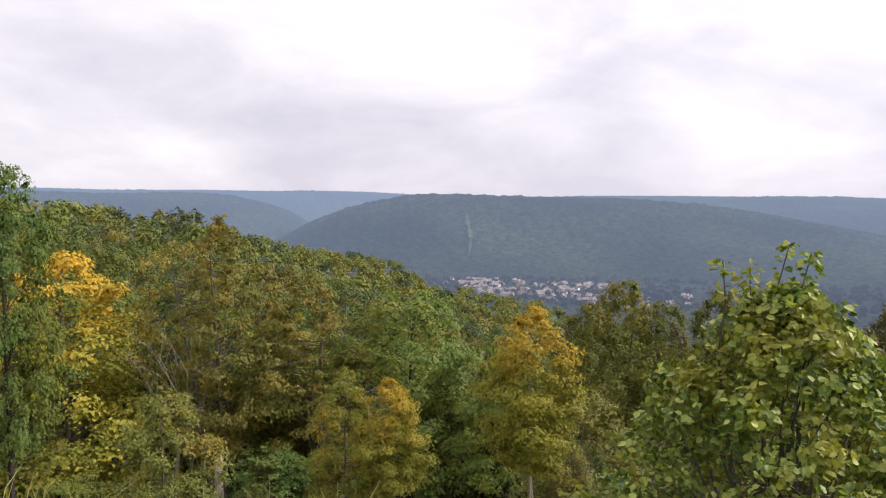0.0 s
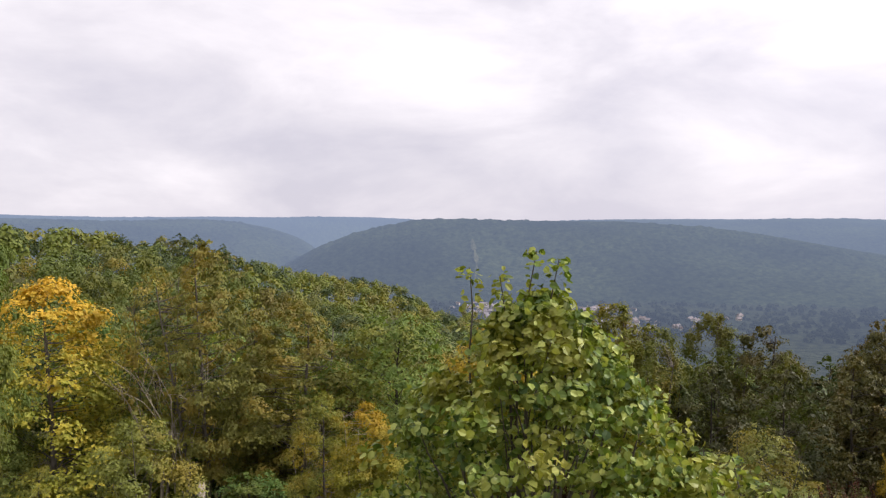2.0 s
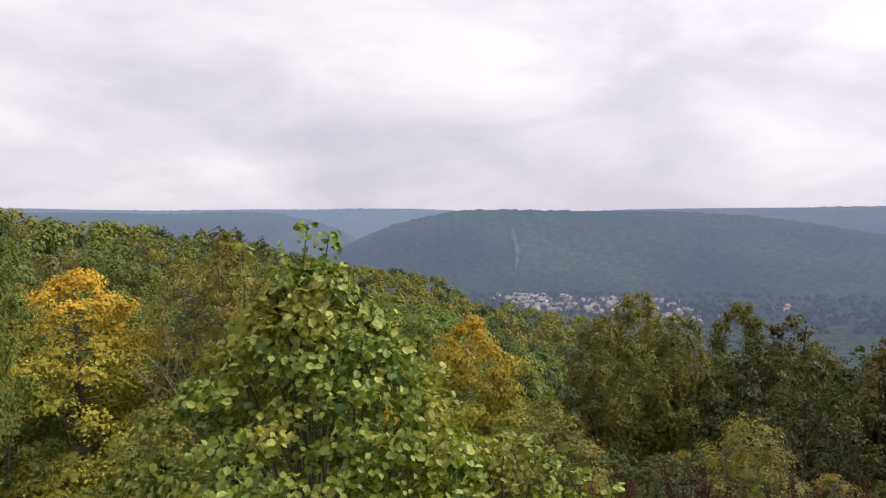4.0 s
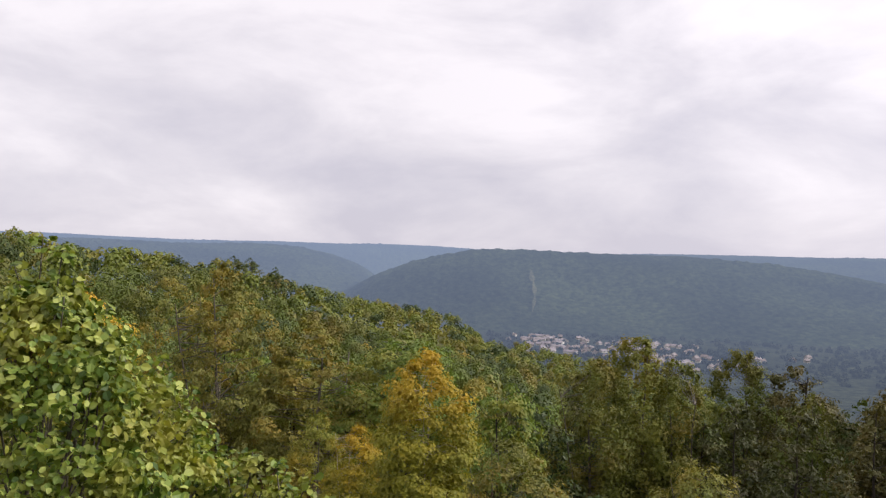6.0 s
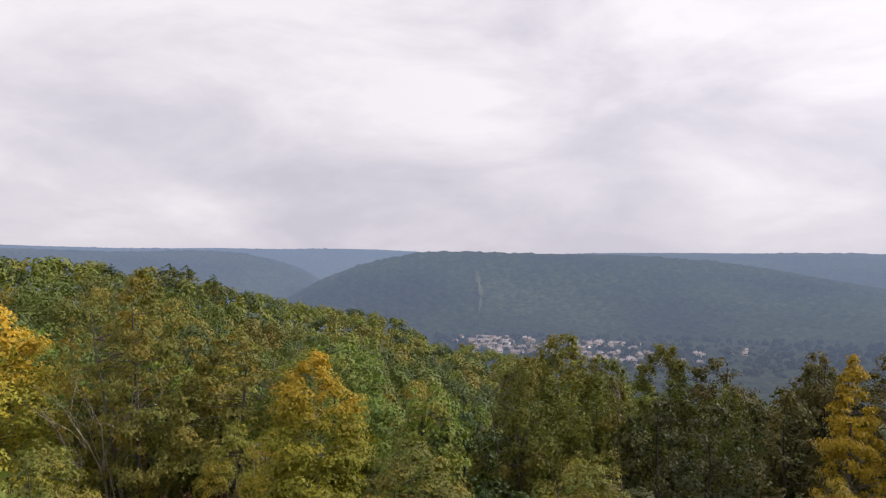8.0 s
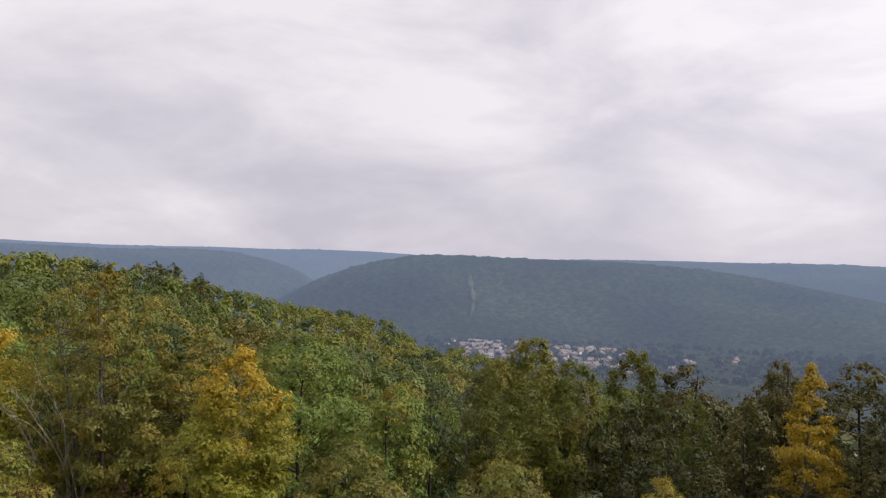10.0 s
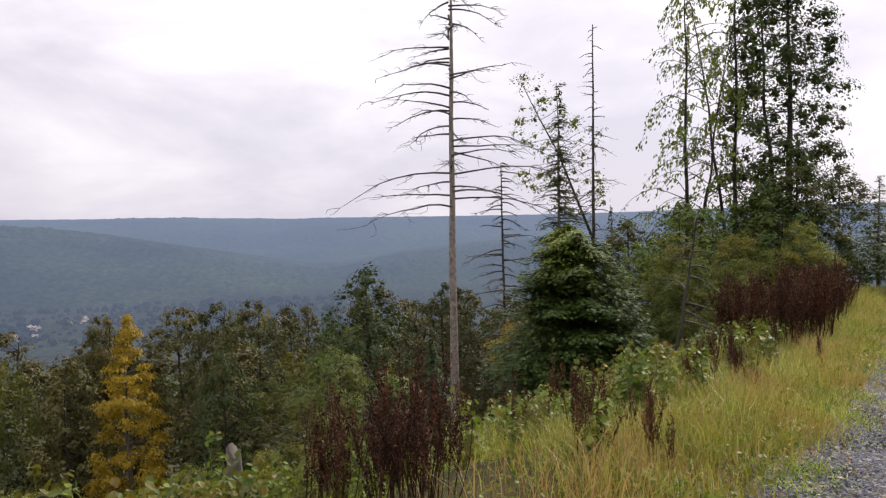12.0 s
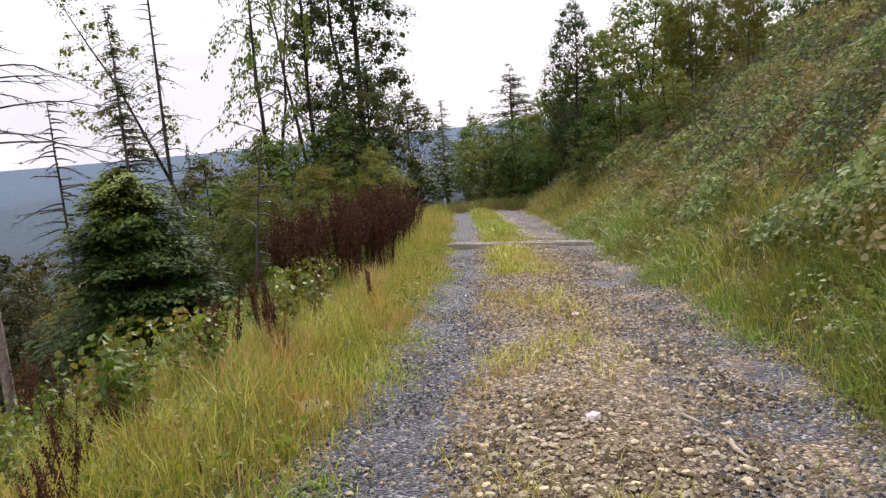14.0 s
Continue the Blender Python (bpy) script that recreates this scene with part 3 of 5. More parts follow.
def tree_meshes(name, H, radius, low, shape, leaf, size, n_leaf, bark, seed, clumps=46, flat=0.45, droop=0.0, lean=0.0, trunk_r=None, stems=1, spread=0.22, wide=0.62):
    """A tapered trunk with limbs, and a crown of leafy sprays. low: where the crown begins, as a share of H."""
    r = np.random.default_rng(seed)
    tr = trunk_r or H * 0.013 + 0.03
    wood = []
    limbs = []
    tops = []
    for k in range(stems):
        off = np.array([r.normal() * 0.12 * radius, r.normal() * 0.12 * radius, 0]) * (stems > 1)
        end = np.array([lean * H + off[0] * 3, off[1] * 3, H * (0.97 - 0.08 * k)])
        t = np.linspace(0, 1, 9)[:, None]
        P = off * (0.3 + t) + (end - off) * t + np.cumsum(r.normal(size=(9, 3)) * [0.012, 0.012, 0], axis=0) * H * 0.5
        P[0, 2] = -0.5
        wood.append(tube(P, np.linspace(tr * (1 if k == 0 else 0.75), tr * 0.12, 9), 7))
        tops.append(P)
    hh = np.concatenate([r.beta(1.1, 1.2, clumps - 4), r.uniform(0.9, 1.02, 4)])
    ang = r.uniform(0, 2 * np.pi, clumps) + np.arange(clumps) * 2.4
    lobes = 1 + 0.16 * np.sin(3 * ang + seed + 5 * hh) + 0.10 * np.sin(7 * hh * np.pi + 2 * ang)
    rad = radius * envelope(shape, hh) * r.uniform(0.12, 1, clumps) ** 0.38 * lobes
    z = H * (low + (1 - low) * hh)
    C = np.stack([rad * np.cos(ang) + lean * z, rad * np.sin(ang), z], 1)
    cr = radius * spread * r.uniform(0.6, 1.4, clumps) * (0.5 + 0.6 * envelope(shape, hh))
    for i in range(clumps):
        P = tops[i % stems]
        zz = max(z[i] - rad[i] * (0.75 if droop <= 0 else 0.3), H * low * 0.7)
        f = np.clip((zz - P[0, 2]) / (P[-1, 2] - P[0, 2]), 0, 0.97)
        a = np.array([np.interp(f, np.linspace(0, 1, 9), P[:, j]) for j in range(3)])
        if i % 5 < 2:
            limbs.append(limb(a, C[i], tr * 0.26 * (1 - f * 0.6), 0.008, r, 0.10, 4, 3))
    w = cr ** 2
    idx = r.choice(clumps, n_leaf, p=w / w.sum())
    G = unit(r.normal(size=(n_leaf, 3)))
    G[:, 2] = np.where(r.random(n_leaf) < 0.72, np.abs(G[:, 2]), G[:, 2])
    inner = r.random(n_leaf) < 0.22
    G = G * np.where(inner[:, None], r.uniform(0.0, 0.5, (n_leaf, 1)), r.uniform(0.35, 1.0, (n_leaf, 1)) ** 0.45)
    out = unit(C[idx] * [1, 1, 0.0] - np.stack([lean * C[idx, 2], 0 * C[idx, 2], 0 * C[idx, 2]], 1) + 1e-6)
    L = C[idx] + G * cr[idx, None] * [1.2, 1.2, flat * 1.3]
    d = np.linalg.norm((L - C[idx])[:, :2], axis=1)
    L[:, 2] -= droop * d ** 1.5
    if droop > 0:
        L[:, 2] -= droop * r.exponential(0.6, n_leaf) * cr[idx]
    N = unit(L - C[idx]) * 0.7 + out * 0.35 + np.array([0, 0, 0.55]) + r.normal(size=(n_leaf, 3)) * 0.24
    big = np.where(inner, 1.5, 1.0)
    lv, lf = leaf_quads(L, N, size * big * r.uniform(0.65, 1.3, n_leaf), r, np.where(inner, 0.9, wide)[:, None])
    return mesh_arrays(name + "_trunk", *join(wood), bark, True), mesh_arrays(name + "_crown", lv, lf, leaf), mesh_arrays(name + "_limbs", *join(limbs), bark, True)


def put_tree(meshes, name, label, x, y, top=None, size=None, turn=0.0, ref=None, group="", z=None, category="tree", stretch=1.0):
    """Stands a tree on the ground, scaled so that it is `top` high or so that its tip reaches the height `top`."""
    z0 = float(height(x, y)) - 0.15 if z is None else z
    h = size if size else top - z0
    k = h / ref
    ob = tagged(new(name), label, category, group)
    ob.matrix_basis = pose(x, y, z0, 0, 0, turn) @ Matrix.Diagonal((k * stretch, k * stretch, k, 1))
    part("trunk", meshes[0], ob)
    if len(meshes) > 1:
        part("crown", meshes[1], ob, kind="stuff")
    if len(meshes) > 2:
        part("branchwork", meshes[2], ob, kind="stuff")
    return ob


T_BIRCH = tree_meshes("birch", 18, 3.2, 0.2, "egg", LEAF_BIRCH, 0.180, 21800, BARK_GREY, 1, 240, 1.0, 0.5, 0, 0.16, 2, 0.17, 0.5)
T_GREEN = tree_meshes("broadleaf", 15, 4.0, 0.25, "round", LEAF_GREEN, 0.191, 20300, BARK_DARK, 2, 190, 0.6, 0, 0, None, 1, 0.17)
T_BUSHY = tree_meshes("bushy_tree", 7, 2.3, 0.05, "egg", LEAF_BUSH, 0.145, 8600, BARK_DARK, 12, 170, 0.85, 0.05, 0, 0.08, 3, 0.17)
T_OLIVE = tree_meshes("hornbeam", 14, 3.4, 0.22, "egg", LEAF_OLIVE, 0.180, 18800, BARK_DARK, 3, 190, 0.5, 0.1, 0, None, 1, 0.16)
T_BRONZE = tree_meshes("bronze_tree", 14, 3.0, 0.32, "egg", LEAF_BRONZE, 0.157, 16000, BARK_GREY, 4, 210, 0.5, 0.1, 0, None, 2, 0.15)
T_SPARSE = tree_meshes("sparse_tree", 14, 3.2, 0.36, "egg", LEAF_BRONZE, 0.135, 7500, BARK_GREY, 34, 230, 0.5, 0.1, 0, 0.10, 2, 0.13)
T_GOLD = tree_meshes("gold_tree", 13, 3.6, 0.04, "egg", LEAF_GOLD, 0.162, 29000, BARK_GREY, 5, 260, 0.6, 0.15, 0, None, 1, 0.19)
T_LIME = tree_meshes("lime_tree", 13, 3.4, 0.06, "egg", LEAF_LIME, 0.162, 23200, BARK_GREY, 35, 220, 0.6, 0.1, 0, None, 1, 0.17)
T_ORANGE = tree_meshes("orange_beech", 6.5, 1.15, 0.40, "egg", LEAF_ORANGE, 0.084, 18800, BARK_PALE, 6, 170, 0.6, 0.12, 0, 0.035, 2, 0.24)
T_DARK = tree_meshes("dark_tree", 13, 3.2, 0.08, "egg", LEAF_DARK, 0.180, 13000, BARK_DARK, 7, 300, 0.95, 0, 0, None, 1, 0.15)
T_YELLOW = tree_meshes("yellow_tree", 13, 3.2, 0.06, "cone", LEAF_YELLOW, 0.157, 20300, BARK_GREY, 15, 220, 0.35, 0.3, 0, None, 1, 0.17)
T_UMBER = tree_meshes("umber_tree", 14, 3.2, 0.12, "egg", LEAF_UMBER, 0.180, 13000, BARK_DARK, 14, 190, 0.6, 0.1, 0, None, 1, 0.17)
T_SHRUB = tree_meshes("shrub", 5, 1.6, 0.06, "egg", LEAF_OLIVE, 0.084, 13000, BARK_GREY, 8, 150, 0.8, 0.0, 0, 0.05, 3, 0.18)
T_SHRUB_GOLD = tree_meshes("gold_shrub", 5, 1.8, 0.06, "egg", LEAF_BRONZE, 0.089, 13000, BARK_GREY, 9, 150, 0.75, 0.0, 0, 0.05, 3, 0.18)

# trees that stand out on the slope below the track
put_tree(T_GOLD, "yellow_beech", "bright yellow autumn beech on the slope", -22.7, 53.8, top=-2.7, ref=13, turn=40, stretch=1.12)
put_tree(T_LIME, "yellow_beech", "yellow-green beech crowding the bright yellow one", -26.0, 50.0, top=-7.5, ref=13, turn=20)
put_tree(T_LIME, "yellow_beech", "low green-yellow beech under the bright yellow one", -20.8, 47.6, top=-13.5, ref=13, turn=120, stretch=1.3)
put_tree(T_BRONZE, "golden_tree", "tall golden brown tree above the wood", -11.9, 53.7, top=-0.1, ref=14, turn=10, stretch=0.72)
put_tree(T_SPARSE, "golden_tree", "thin golden brown tree beside a dead trunk", -16.0, 55.2, top=-1.8, ref=14, turn=130, stretch=0.75)
put_tree(T_BRONZE, "golden_tree", "olive gold tree in the middle of the wood", -6.0, 53.8, top=-4.2, ref=14, turn=220)
put_tree(T_OLIVE, "hornbeam", "olive green tree on the wooded slope", -8.2, 61.4, top=-8.0, ref=14, turn=70)
put_tree(T_GREEN, "green_tree", "full green round-crowned tree on the slope", 0.8, 54.0, top=-5.6, ref=15, turn=10)
put_tree(T_ORANGE, "orange_beech", "young orange beech with thin pale stems", 3.75, 20.4, top=-1.6, ref=6.5, turn=20)
put_tree(T_SHRUB_GOLD, "gold_shrub", "low golden shrub beside the orange beech", 6.3, 24.6, top=-5.0, ref=5, turn=20, category="shrub")
put_tree(T_SHRUB_GOLD, "gold_shrub", "low golden shrub with orange tips", 5.2, 23.0, top=-6.2, ref=5, turn=160, category="shrub")
put_tree(T_SHRUB, "shrub", "small yellow-green birch shrub", 10.6, 18.7, top=-3.9, ref=5, turn=0, category="shrub")
put_tree(T_SHRUB, "shrub", "pale olive shrub in a gap of the wood", -11.0, 37.0, top=-7.7, ref=5, turn=60, category="shrub")
put_tree(T_LIME, "yellow_beech", "yellow-green beech lower on the slope", -2.7, 40.0, top=-7.6, ref=13, turn=200, stretch=0.75)
put_tree(T_ORANGE, "orange_beech", "orange-tipped young beech in the wood", -0.3, 38.0, top=-7.8, ref=6.5, turn=110)
put_tree(T_BIRCH, "birch", "tall feathery birch above the wood", 18.7, 60.5, top=-5.2, ref=18, turn=0)
put_tree(T_BIRCH, "birch", "feathery birch beside a taller one", 15.4, 59.0, top=-6.8, ref=18, turn=100)
put_tree(T_BIRCH, "birch", "spreading olive birch on the slope", 21.5, 60.0, top=-7.0, ref=18, turn=190)
put_tree(T_BIRCH, "birch", "birch with a brownish crown", 27.2, 62.0, top=-6.3, ref=18, turn=250)
put_tree(T_UMBER, "hornbeam", "brownish olive tree on the slope", 31.0, 60.5, top=-7.5, ref=14, turn=30)
put_tree(T_YELLOW, "yellow_larch", "bright yellow conical tree among dark ones", 29.1, 38.5, top=-4.3, ref=13, turn=80, stretch=0.85)
put_tree(T_UMBER, "hornbeam", "olive tree behind a yellow one", 30.9, 45.0, top=-5.0, ref=14, turn=80, stretch=0.7)
put_tree(T_UMBER, "umber_tree", "brownish tree on the darker slope", 33.5, 33.5, top=-3.6, ref=14, turn=80, stretch=0.9)
put_tree(T_DARK, "dark_tree", "dark green tree on the slope", 36.0, 27.5, top=-1.9, ref=13, turn=200)
put_tree(T_UMBER, "umber_tree", "dark brown tree behind the dead spruce", 38.0, 24.0, top=-2.6, ref=14, turn=210)
put_tree(T_UMBER, "umber_tree", "brown-leaved tree on the darker slope", 34.5, 38.5, top=-4.2, ref=14, turn=15, stretch=0.8)
put_tree(T_UMBER, "umber_tree", "brown-green tree beside a yellow one", 36.5, 46.0, top=-5.2, ref=14, turn=140)
put_tree(T_UMBER, "umber_tree", "lower brown-green tree behind a yellow one", 32.6, 47.5, top=-6.2, ref=14, turn=260)
put_tree(T_DARK, "dark_tree", "dark green tree among brown ones", 28.0, 28.0, top=-4.8, ref=13, turn=25, stretch=0.8)
put_tree(T_GREEN, "hornbeam", "crown edge of a green tree beside the lookout", -11.1, 22.5, top=2.2, ref=15, turn=300, stretch=0.5)
put_tree(T_SHRUB_GOLD, "gold_shrub", "small bronze shrub just below the track", 10.7, 7.8, size=1.75, ref=5, turn=10, category="shrub", stretch=0.7)

# lighter builds of the same kinds, for the depth of the wood
F_BIRCH = tree_meshes("wood_birch", 18, 3.3, 0.26, "egg", LEAF_BIRCH, 0.269, 6200, BARK_GREY, 21, 170, 1.0, 0.45, 0, 0.16, 1, 0.18, 0.5)
F_GREEN = tree_meshes("wood_broadleaf", 15, 4.0, 0.3, "round", LEAF_GREEN, 0.280, 6200, BARK_DARK, 22, 130, 0.6, 0, 0, None, 1, 0.19)
F_OLIVE = tree_meshes("wood_hornbeam", 14, 3.5, 0.3, "egg", LEAF_OLIVE, 0.269, 6200, BARK_DARK, 23, 130, 0.5, 0.1, 0, None, 1, 0.19)
F_BRONZE = tree_meshes("wood_bronze", 14, 3.3, 0.3, "egg", LEAF_BRONZE, 0.257, 6200, BARK_GREY, 24, 130, 0.5, 0.1, 0, None, 1, 0.18)
F_UMBER = tree_meshes("wood_umber", 14, 3.3, 0.15, "egg", LEAF_UMBER, 0.257, 5600, BARK_DARK, 28, 130, 0.6, 0.1, 0, None, 1, 0.19)
F_DARK = tree_meshes("wood_dark", 13, 3.3, 0.12, "egg", LEAF_DARK, 0.257, 5600, BARK_DARK, 27, 130, 0.55, 0, 0, None, 1, 0.19)

# the rest of the wood on the near slope, below the trees named above
fr = np.random.default_rng(5)
KINDS = [(F_GREEN, 15, "green_tree", "green broadleaf tree in the wood below the track"), (F_OLIVE, 14, "hornbeam", "olive green tree in the wood below the track"), (F_BRONZE, 14, "bronze_tree", "brownish autumn tree in the wood below"), (F_BIRCH, 18, "birch", "feathery birch in the wood below the track"), (F_DARK, 13, "dark_tree", "dark green tree in the wood below"), (F_UMBER, 14, "umber_tree", "dark brownish tree in the wood below")]
ELEV_B, ELEV_E = [-66, -55, -45, -35, -20, -8, 0, 8, 16, 24, 36], [-5.5, -5.5, -6.0, -7.0, -8.6, -9.0, -9.2, -7.5, -4.8, -4.5, -3.0]
# trees and trunks that stand free of what grows before them
FEATURES = [(-22.7, 53.8, 4.0), (-11.9, 53.7, 2.5), (-14.2, 53.5, 2.0), (-11.4, 48.9, 0.6), (28.4, 38.9, 1.8), (32.4, 18.9, 0.3), (18.7, 60.5, 2.0), (0.8, 54.0, 3.0), (-11.0, 37.0, 1.2)]
placed = []
tries = 0
while len(placed) < 120 and tries < 5000:
    tries += 1
    r, b = 26 + 56 * fr.random() ** 0.8, fr.uniform(-64, 36)
    x, y = 6 - math.sin(radians(b)) * r, math.cos(radians(b)) * r
    if b > -8 and r < 45 or y < 17 or any((x - p) ** 2 + (y - q) ** 2 < 3.3 ** 2 for p, q in placed):
        continue
    if math.hypot(x - 3.75, y - 20.4) < 5 or math.hypot(x - 10.6, y - 18.7) < 3:
        continue
    top = 1.1 + r * math.tan(radians(np.interp(b, ELEV_B, ELEV_E) - abs(fr.normal()) * 1.3 - max(52 - r, 0) * 0.2))
    g = float(height(x, y))
    if top - g < 3.5:
        continue
    for fx, fy, fw in FEATURES:
        for ex in (0.0, 3.0, 7.0, 10.5):
            dist, here = math.hypot(fx - ex, fy), math.hypot(x - ex, y)
            turn = abs(math.degrees(math.atan2(fx - ex, fy) - math.atan2(x - ex, y)))
            if here < dist - 0.5 and turn < math.degrees((fw + 2.2) / here):
                top = min(top, 1.0 - here * math.tan(radians(16.5)))
    if top - g < 2.5:
        continue
    h = min(top - g, 17)
    placed.append((x, y))
    p = [0.30, 0.22, 0.07, 0.11, 0.22, 0.08] if b > -6 else [0.0, 0.0, 0.02, 0.06, 0.40, 0.52]
    m, ref, nm, lab = KINDS[int(fr.choice(6, p=p))]
    if any(math.hypot(x - fx, y - fy) < fw + 0.8 for fx, fy, fw in FEATURES):
        continue
    put_tree(m, nm, lab, x, y, size=h, ref=ref, turn=fr.uniform(0, 360), group="wood below the track", stretch=float(np.clip(11 / h, 0.8, 1.5)))


# ---- the continuous wood beyond, on the spur ----
def canopy(name, label, mat, seed, n, r_lo, r_hi, quads, leaf, shapes=4, spread=(-26, 46)):
    r = np.random.default_rng(seed)
    temps = []
    for k in range(shapes):
        lumps = 11
        q = unit(r.normal(size=(lumps, 3)))
        q[:, 2] = np.abs(q[:, 2]) * 0.9
        q *= np.array([0.62, 0.62, 0.75])
        rl = r.uniform(0.30, 0.48, lumps)
        i = r.choice(lumps, quads, p=rl ** 2 / (rl ** 2).sum())
        d = unit(r.normal(size=(quads, 3)))
        d[:, 2] = np.where(r.random(quads) < 0.8, np.abs(d[:, 2]), d[:, 2])
        C = q[i] + d * rl[i, None] * r.uniform(0.8, 1.05, (quads, 1))
        temps.append(leaf_quads(C, d + 0.25 * unit(q[i]) + 0.16 * r.normal(size=d.shape) + [0, 0, 0.2], leaf * r.uniform(0.6, 1.3, quads), r, 0.9, 0.05)[0])
    rr = np.sqrt(r.uniform(r_lo ** 2, r_hi ** 2, n))
    bb = r.uniform(*spread, n)
    x, y = 4 - np.sin(np.radians(bb)) * rr, np.cos(np.radians(bb)) * rr
    ok = (rr < np.interp(bb, SPUR_B, SPUR_R) + 60) & (y > 30)
    x, y = x[ok], y[ok]
    z = height(x, y)
    rad, hh = r.uniform(2.6, 4.6, len(x)), r.uniform(8.0, 13.5, len(x))
    Vs = []
    for i in range(len(x)):
        a = r.uniform(0, 6.28)
        c, s = math.cos(a), math.sin(a)
        T = temps[i % shapes]
        Vs.append(np.stack([(T[:, 0] * c - T[:, 1] * s) * rad[i] + x[i], (T[:, 0] * s + T[:, 1] * c) * rad[i] + y[i], T[:, 2] * rad[i] * 1.25 + z[i] + hh[i] - rad[i]], 1))
    V = np.concatenate(Vs)
    return tagged(new(name, mesh_arrays(name, V, np.arange(len(V)).reshape(-1, 4), mat)), label, "woodland", kind="stuff")


canopy("woodland", "mixed green woodland canopy over the spur", WOOD_FAR, 31, 270, 62, 190, 680, 0.102)
canopy("woodland", "olive yellow tree crowns scattered in the wood", WOOD_FAR_OLIVE, 36, 80, 66, 190, 680, 0.102)
canopy("woodland", "bronze autumn tree crowns scattered in the wood", LEAF_BRONZE, 37, 30, 66, 190, 680, 0.102)
canopy("woodland", "dark green tree crowns scattered in the wood", WOOD_FAR_DARK, 32, 130, 66, 190, 680, 0.102)
canopy("woodland", "distant green woodland canopy over the spur", WOOD_FAR, 33, 950, 170, 470, 190, 0.20)
canopy("woodland", "distant dark tree crowns along the spur", WOOD_FAR_DARK, 34, 420, 180, 470, 190, 0.20)
canopy("woodland", "distant yellowing tree crowns on the spur", WOOD_FAR_OLIVE, 35, 200, 150, 430, 190, 0.20)
canopy("woodland", "green tree crowns filling the hollow of the slope", WOOD_FAR_DARK, 38, 420, 84, 330, 60, 0.36, 4, (-64, -24))


# a clump of taller dark trees that breaks the spur's skyline
def skyline_clump():
    r = np.random.default_rng(39)
    for b, rr, rad, top in ((16.6, 216, 4.6, -1.4), (15.4, 219, 4.2, -1.9), (17.8, 214, 3.4, -2.2), (20.4, 210, 3.4, -1.2), (23.5, 208, 3.8, -0.1), (27.5, 207, 4.2, 1.3), (13.6, 226, 3.2, -4.6)):
        x, y = 4 - math.sin(radians(b)) * rr, math.cos(radians(b)) * rr
        put_tree(F_DARK, "dark_tree", "tall rounded dark tree on the spur's skyline", x, y, top=top, ref=13, turn=float(r.uniform(0, 360)), stretch=rad / 3.2 * 13 / max(top - float(height(x, y)), 6), group="skyline trees on the spur")


skyline_clump()


# ---- conifers and dead trees beside the track ----
def conifer_meshes(name, H, radius, leaf, size, n_leaf, bark, seed, tiers=16, per=9, low=0.05, droop=0.25, tr=None, power=0.8, bare=False, bushy=False):
    r = np.random.default_rng(seed)
    tr = tr or H * 0.014
    wood = [tube(np.stack([np.cumsum(r.normal(size=9)) * 0.006 * H * np.linspace(0, 1, 9), np.cumsum(r.normal(size=9)) * 0.006 * H * np.linspace(0, 1, 9), np.linspace(-0.4, H, 9)], 1), np.linspace(tr, 0.012, 9), 8)]
    L, N, A = [], [], []
    for k in range(tiers):
        f = (k + 0.5) / tiers
        z = H * (low + (1 - low) * f)
        R = radius * (min(1.0, 0.72 + 1.2 * f) * (1 - f) ** 0.42 if bushy else (1 - f) ** power) + 0.05 * radius
        for j in range(per):
            a = r.uniform(0, 6.283)
            l = R * r.uniform(0.6, 1.15)
            zz = z + r.normal() * H * 0.4 / tiers
            t = np.linspace(0, 1, 6)
            rise = 0.25 * l * t * (1 - f) - droop * l * t ** 2
            P = np.stack([np.cos(a) * l * t, np.sin(a) * l * t, zz + rise], 1)
            wood.append(tube(P, np.linspace(0.018 * H / 6, 0.006, 6), 4))
            if bare:
                for q in range(r.integers(2, 5)):
                    m = P[r.integers(2, 6)]
                    wood.append(limb(m, m + np.array([np.cos(a + r.normal() * 0.9), np.sin(a + r.normal() * 0.9), -0.45]) * l * r.uniform(0.15, 0.35), 0.010, 0.003, r, 0.15, 4, 3))
            n = max(2, int(n_leaf / (tiers * per) * (l / radius) * 1.7))
            u = r.uniform(0.12, 1.05, n)
            side = r.normal(size=n) * (0.24 if bushy else 0.17) * l * (1.15 - u * 0.7)
            L.append(np.stack([np.cos(a) * l * u - np.sin(a) * side, np.sin(a) * l * u + np.cos(a) * side, zz + 0.25 * l * u * (1 - f) - droop * l * u ** 2 + r.normal(size=n) * 0.03 * radius - np.abs(side) * 0.25], 1))
            q = a + np.sign(side) * r.uniform(0.3, 1.0, n)
            A.append(np.stack([np.cos(q), np.sin(q), -0.25 - 0.5 * droop * u + r.normal(size=n) * 0.12], 1))
            N.append(np.tile([np.cos(a) * 0.3, np.sin(a) * 0.3, 1.0], (n, 1)) + r.normal(size=(n, 3)) * 0.28)
    w = mesh_arrays(name + "_trunk", *join(wood), bark, True)
    if n_leaf == 0:
        return (w,)
    C, M = np.concatenate(L), np.concatenate(N)
    return w, mesh_arrays(name + "_crown", *leaf_quads(C, M, size * r.uniform(0.6, 1.3, len(C)), r, 0.5 if bushy else 0.3, 0.03, np.concatenate(A)), leaf)


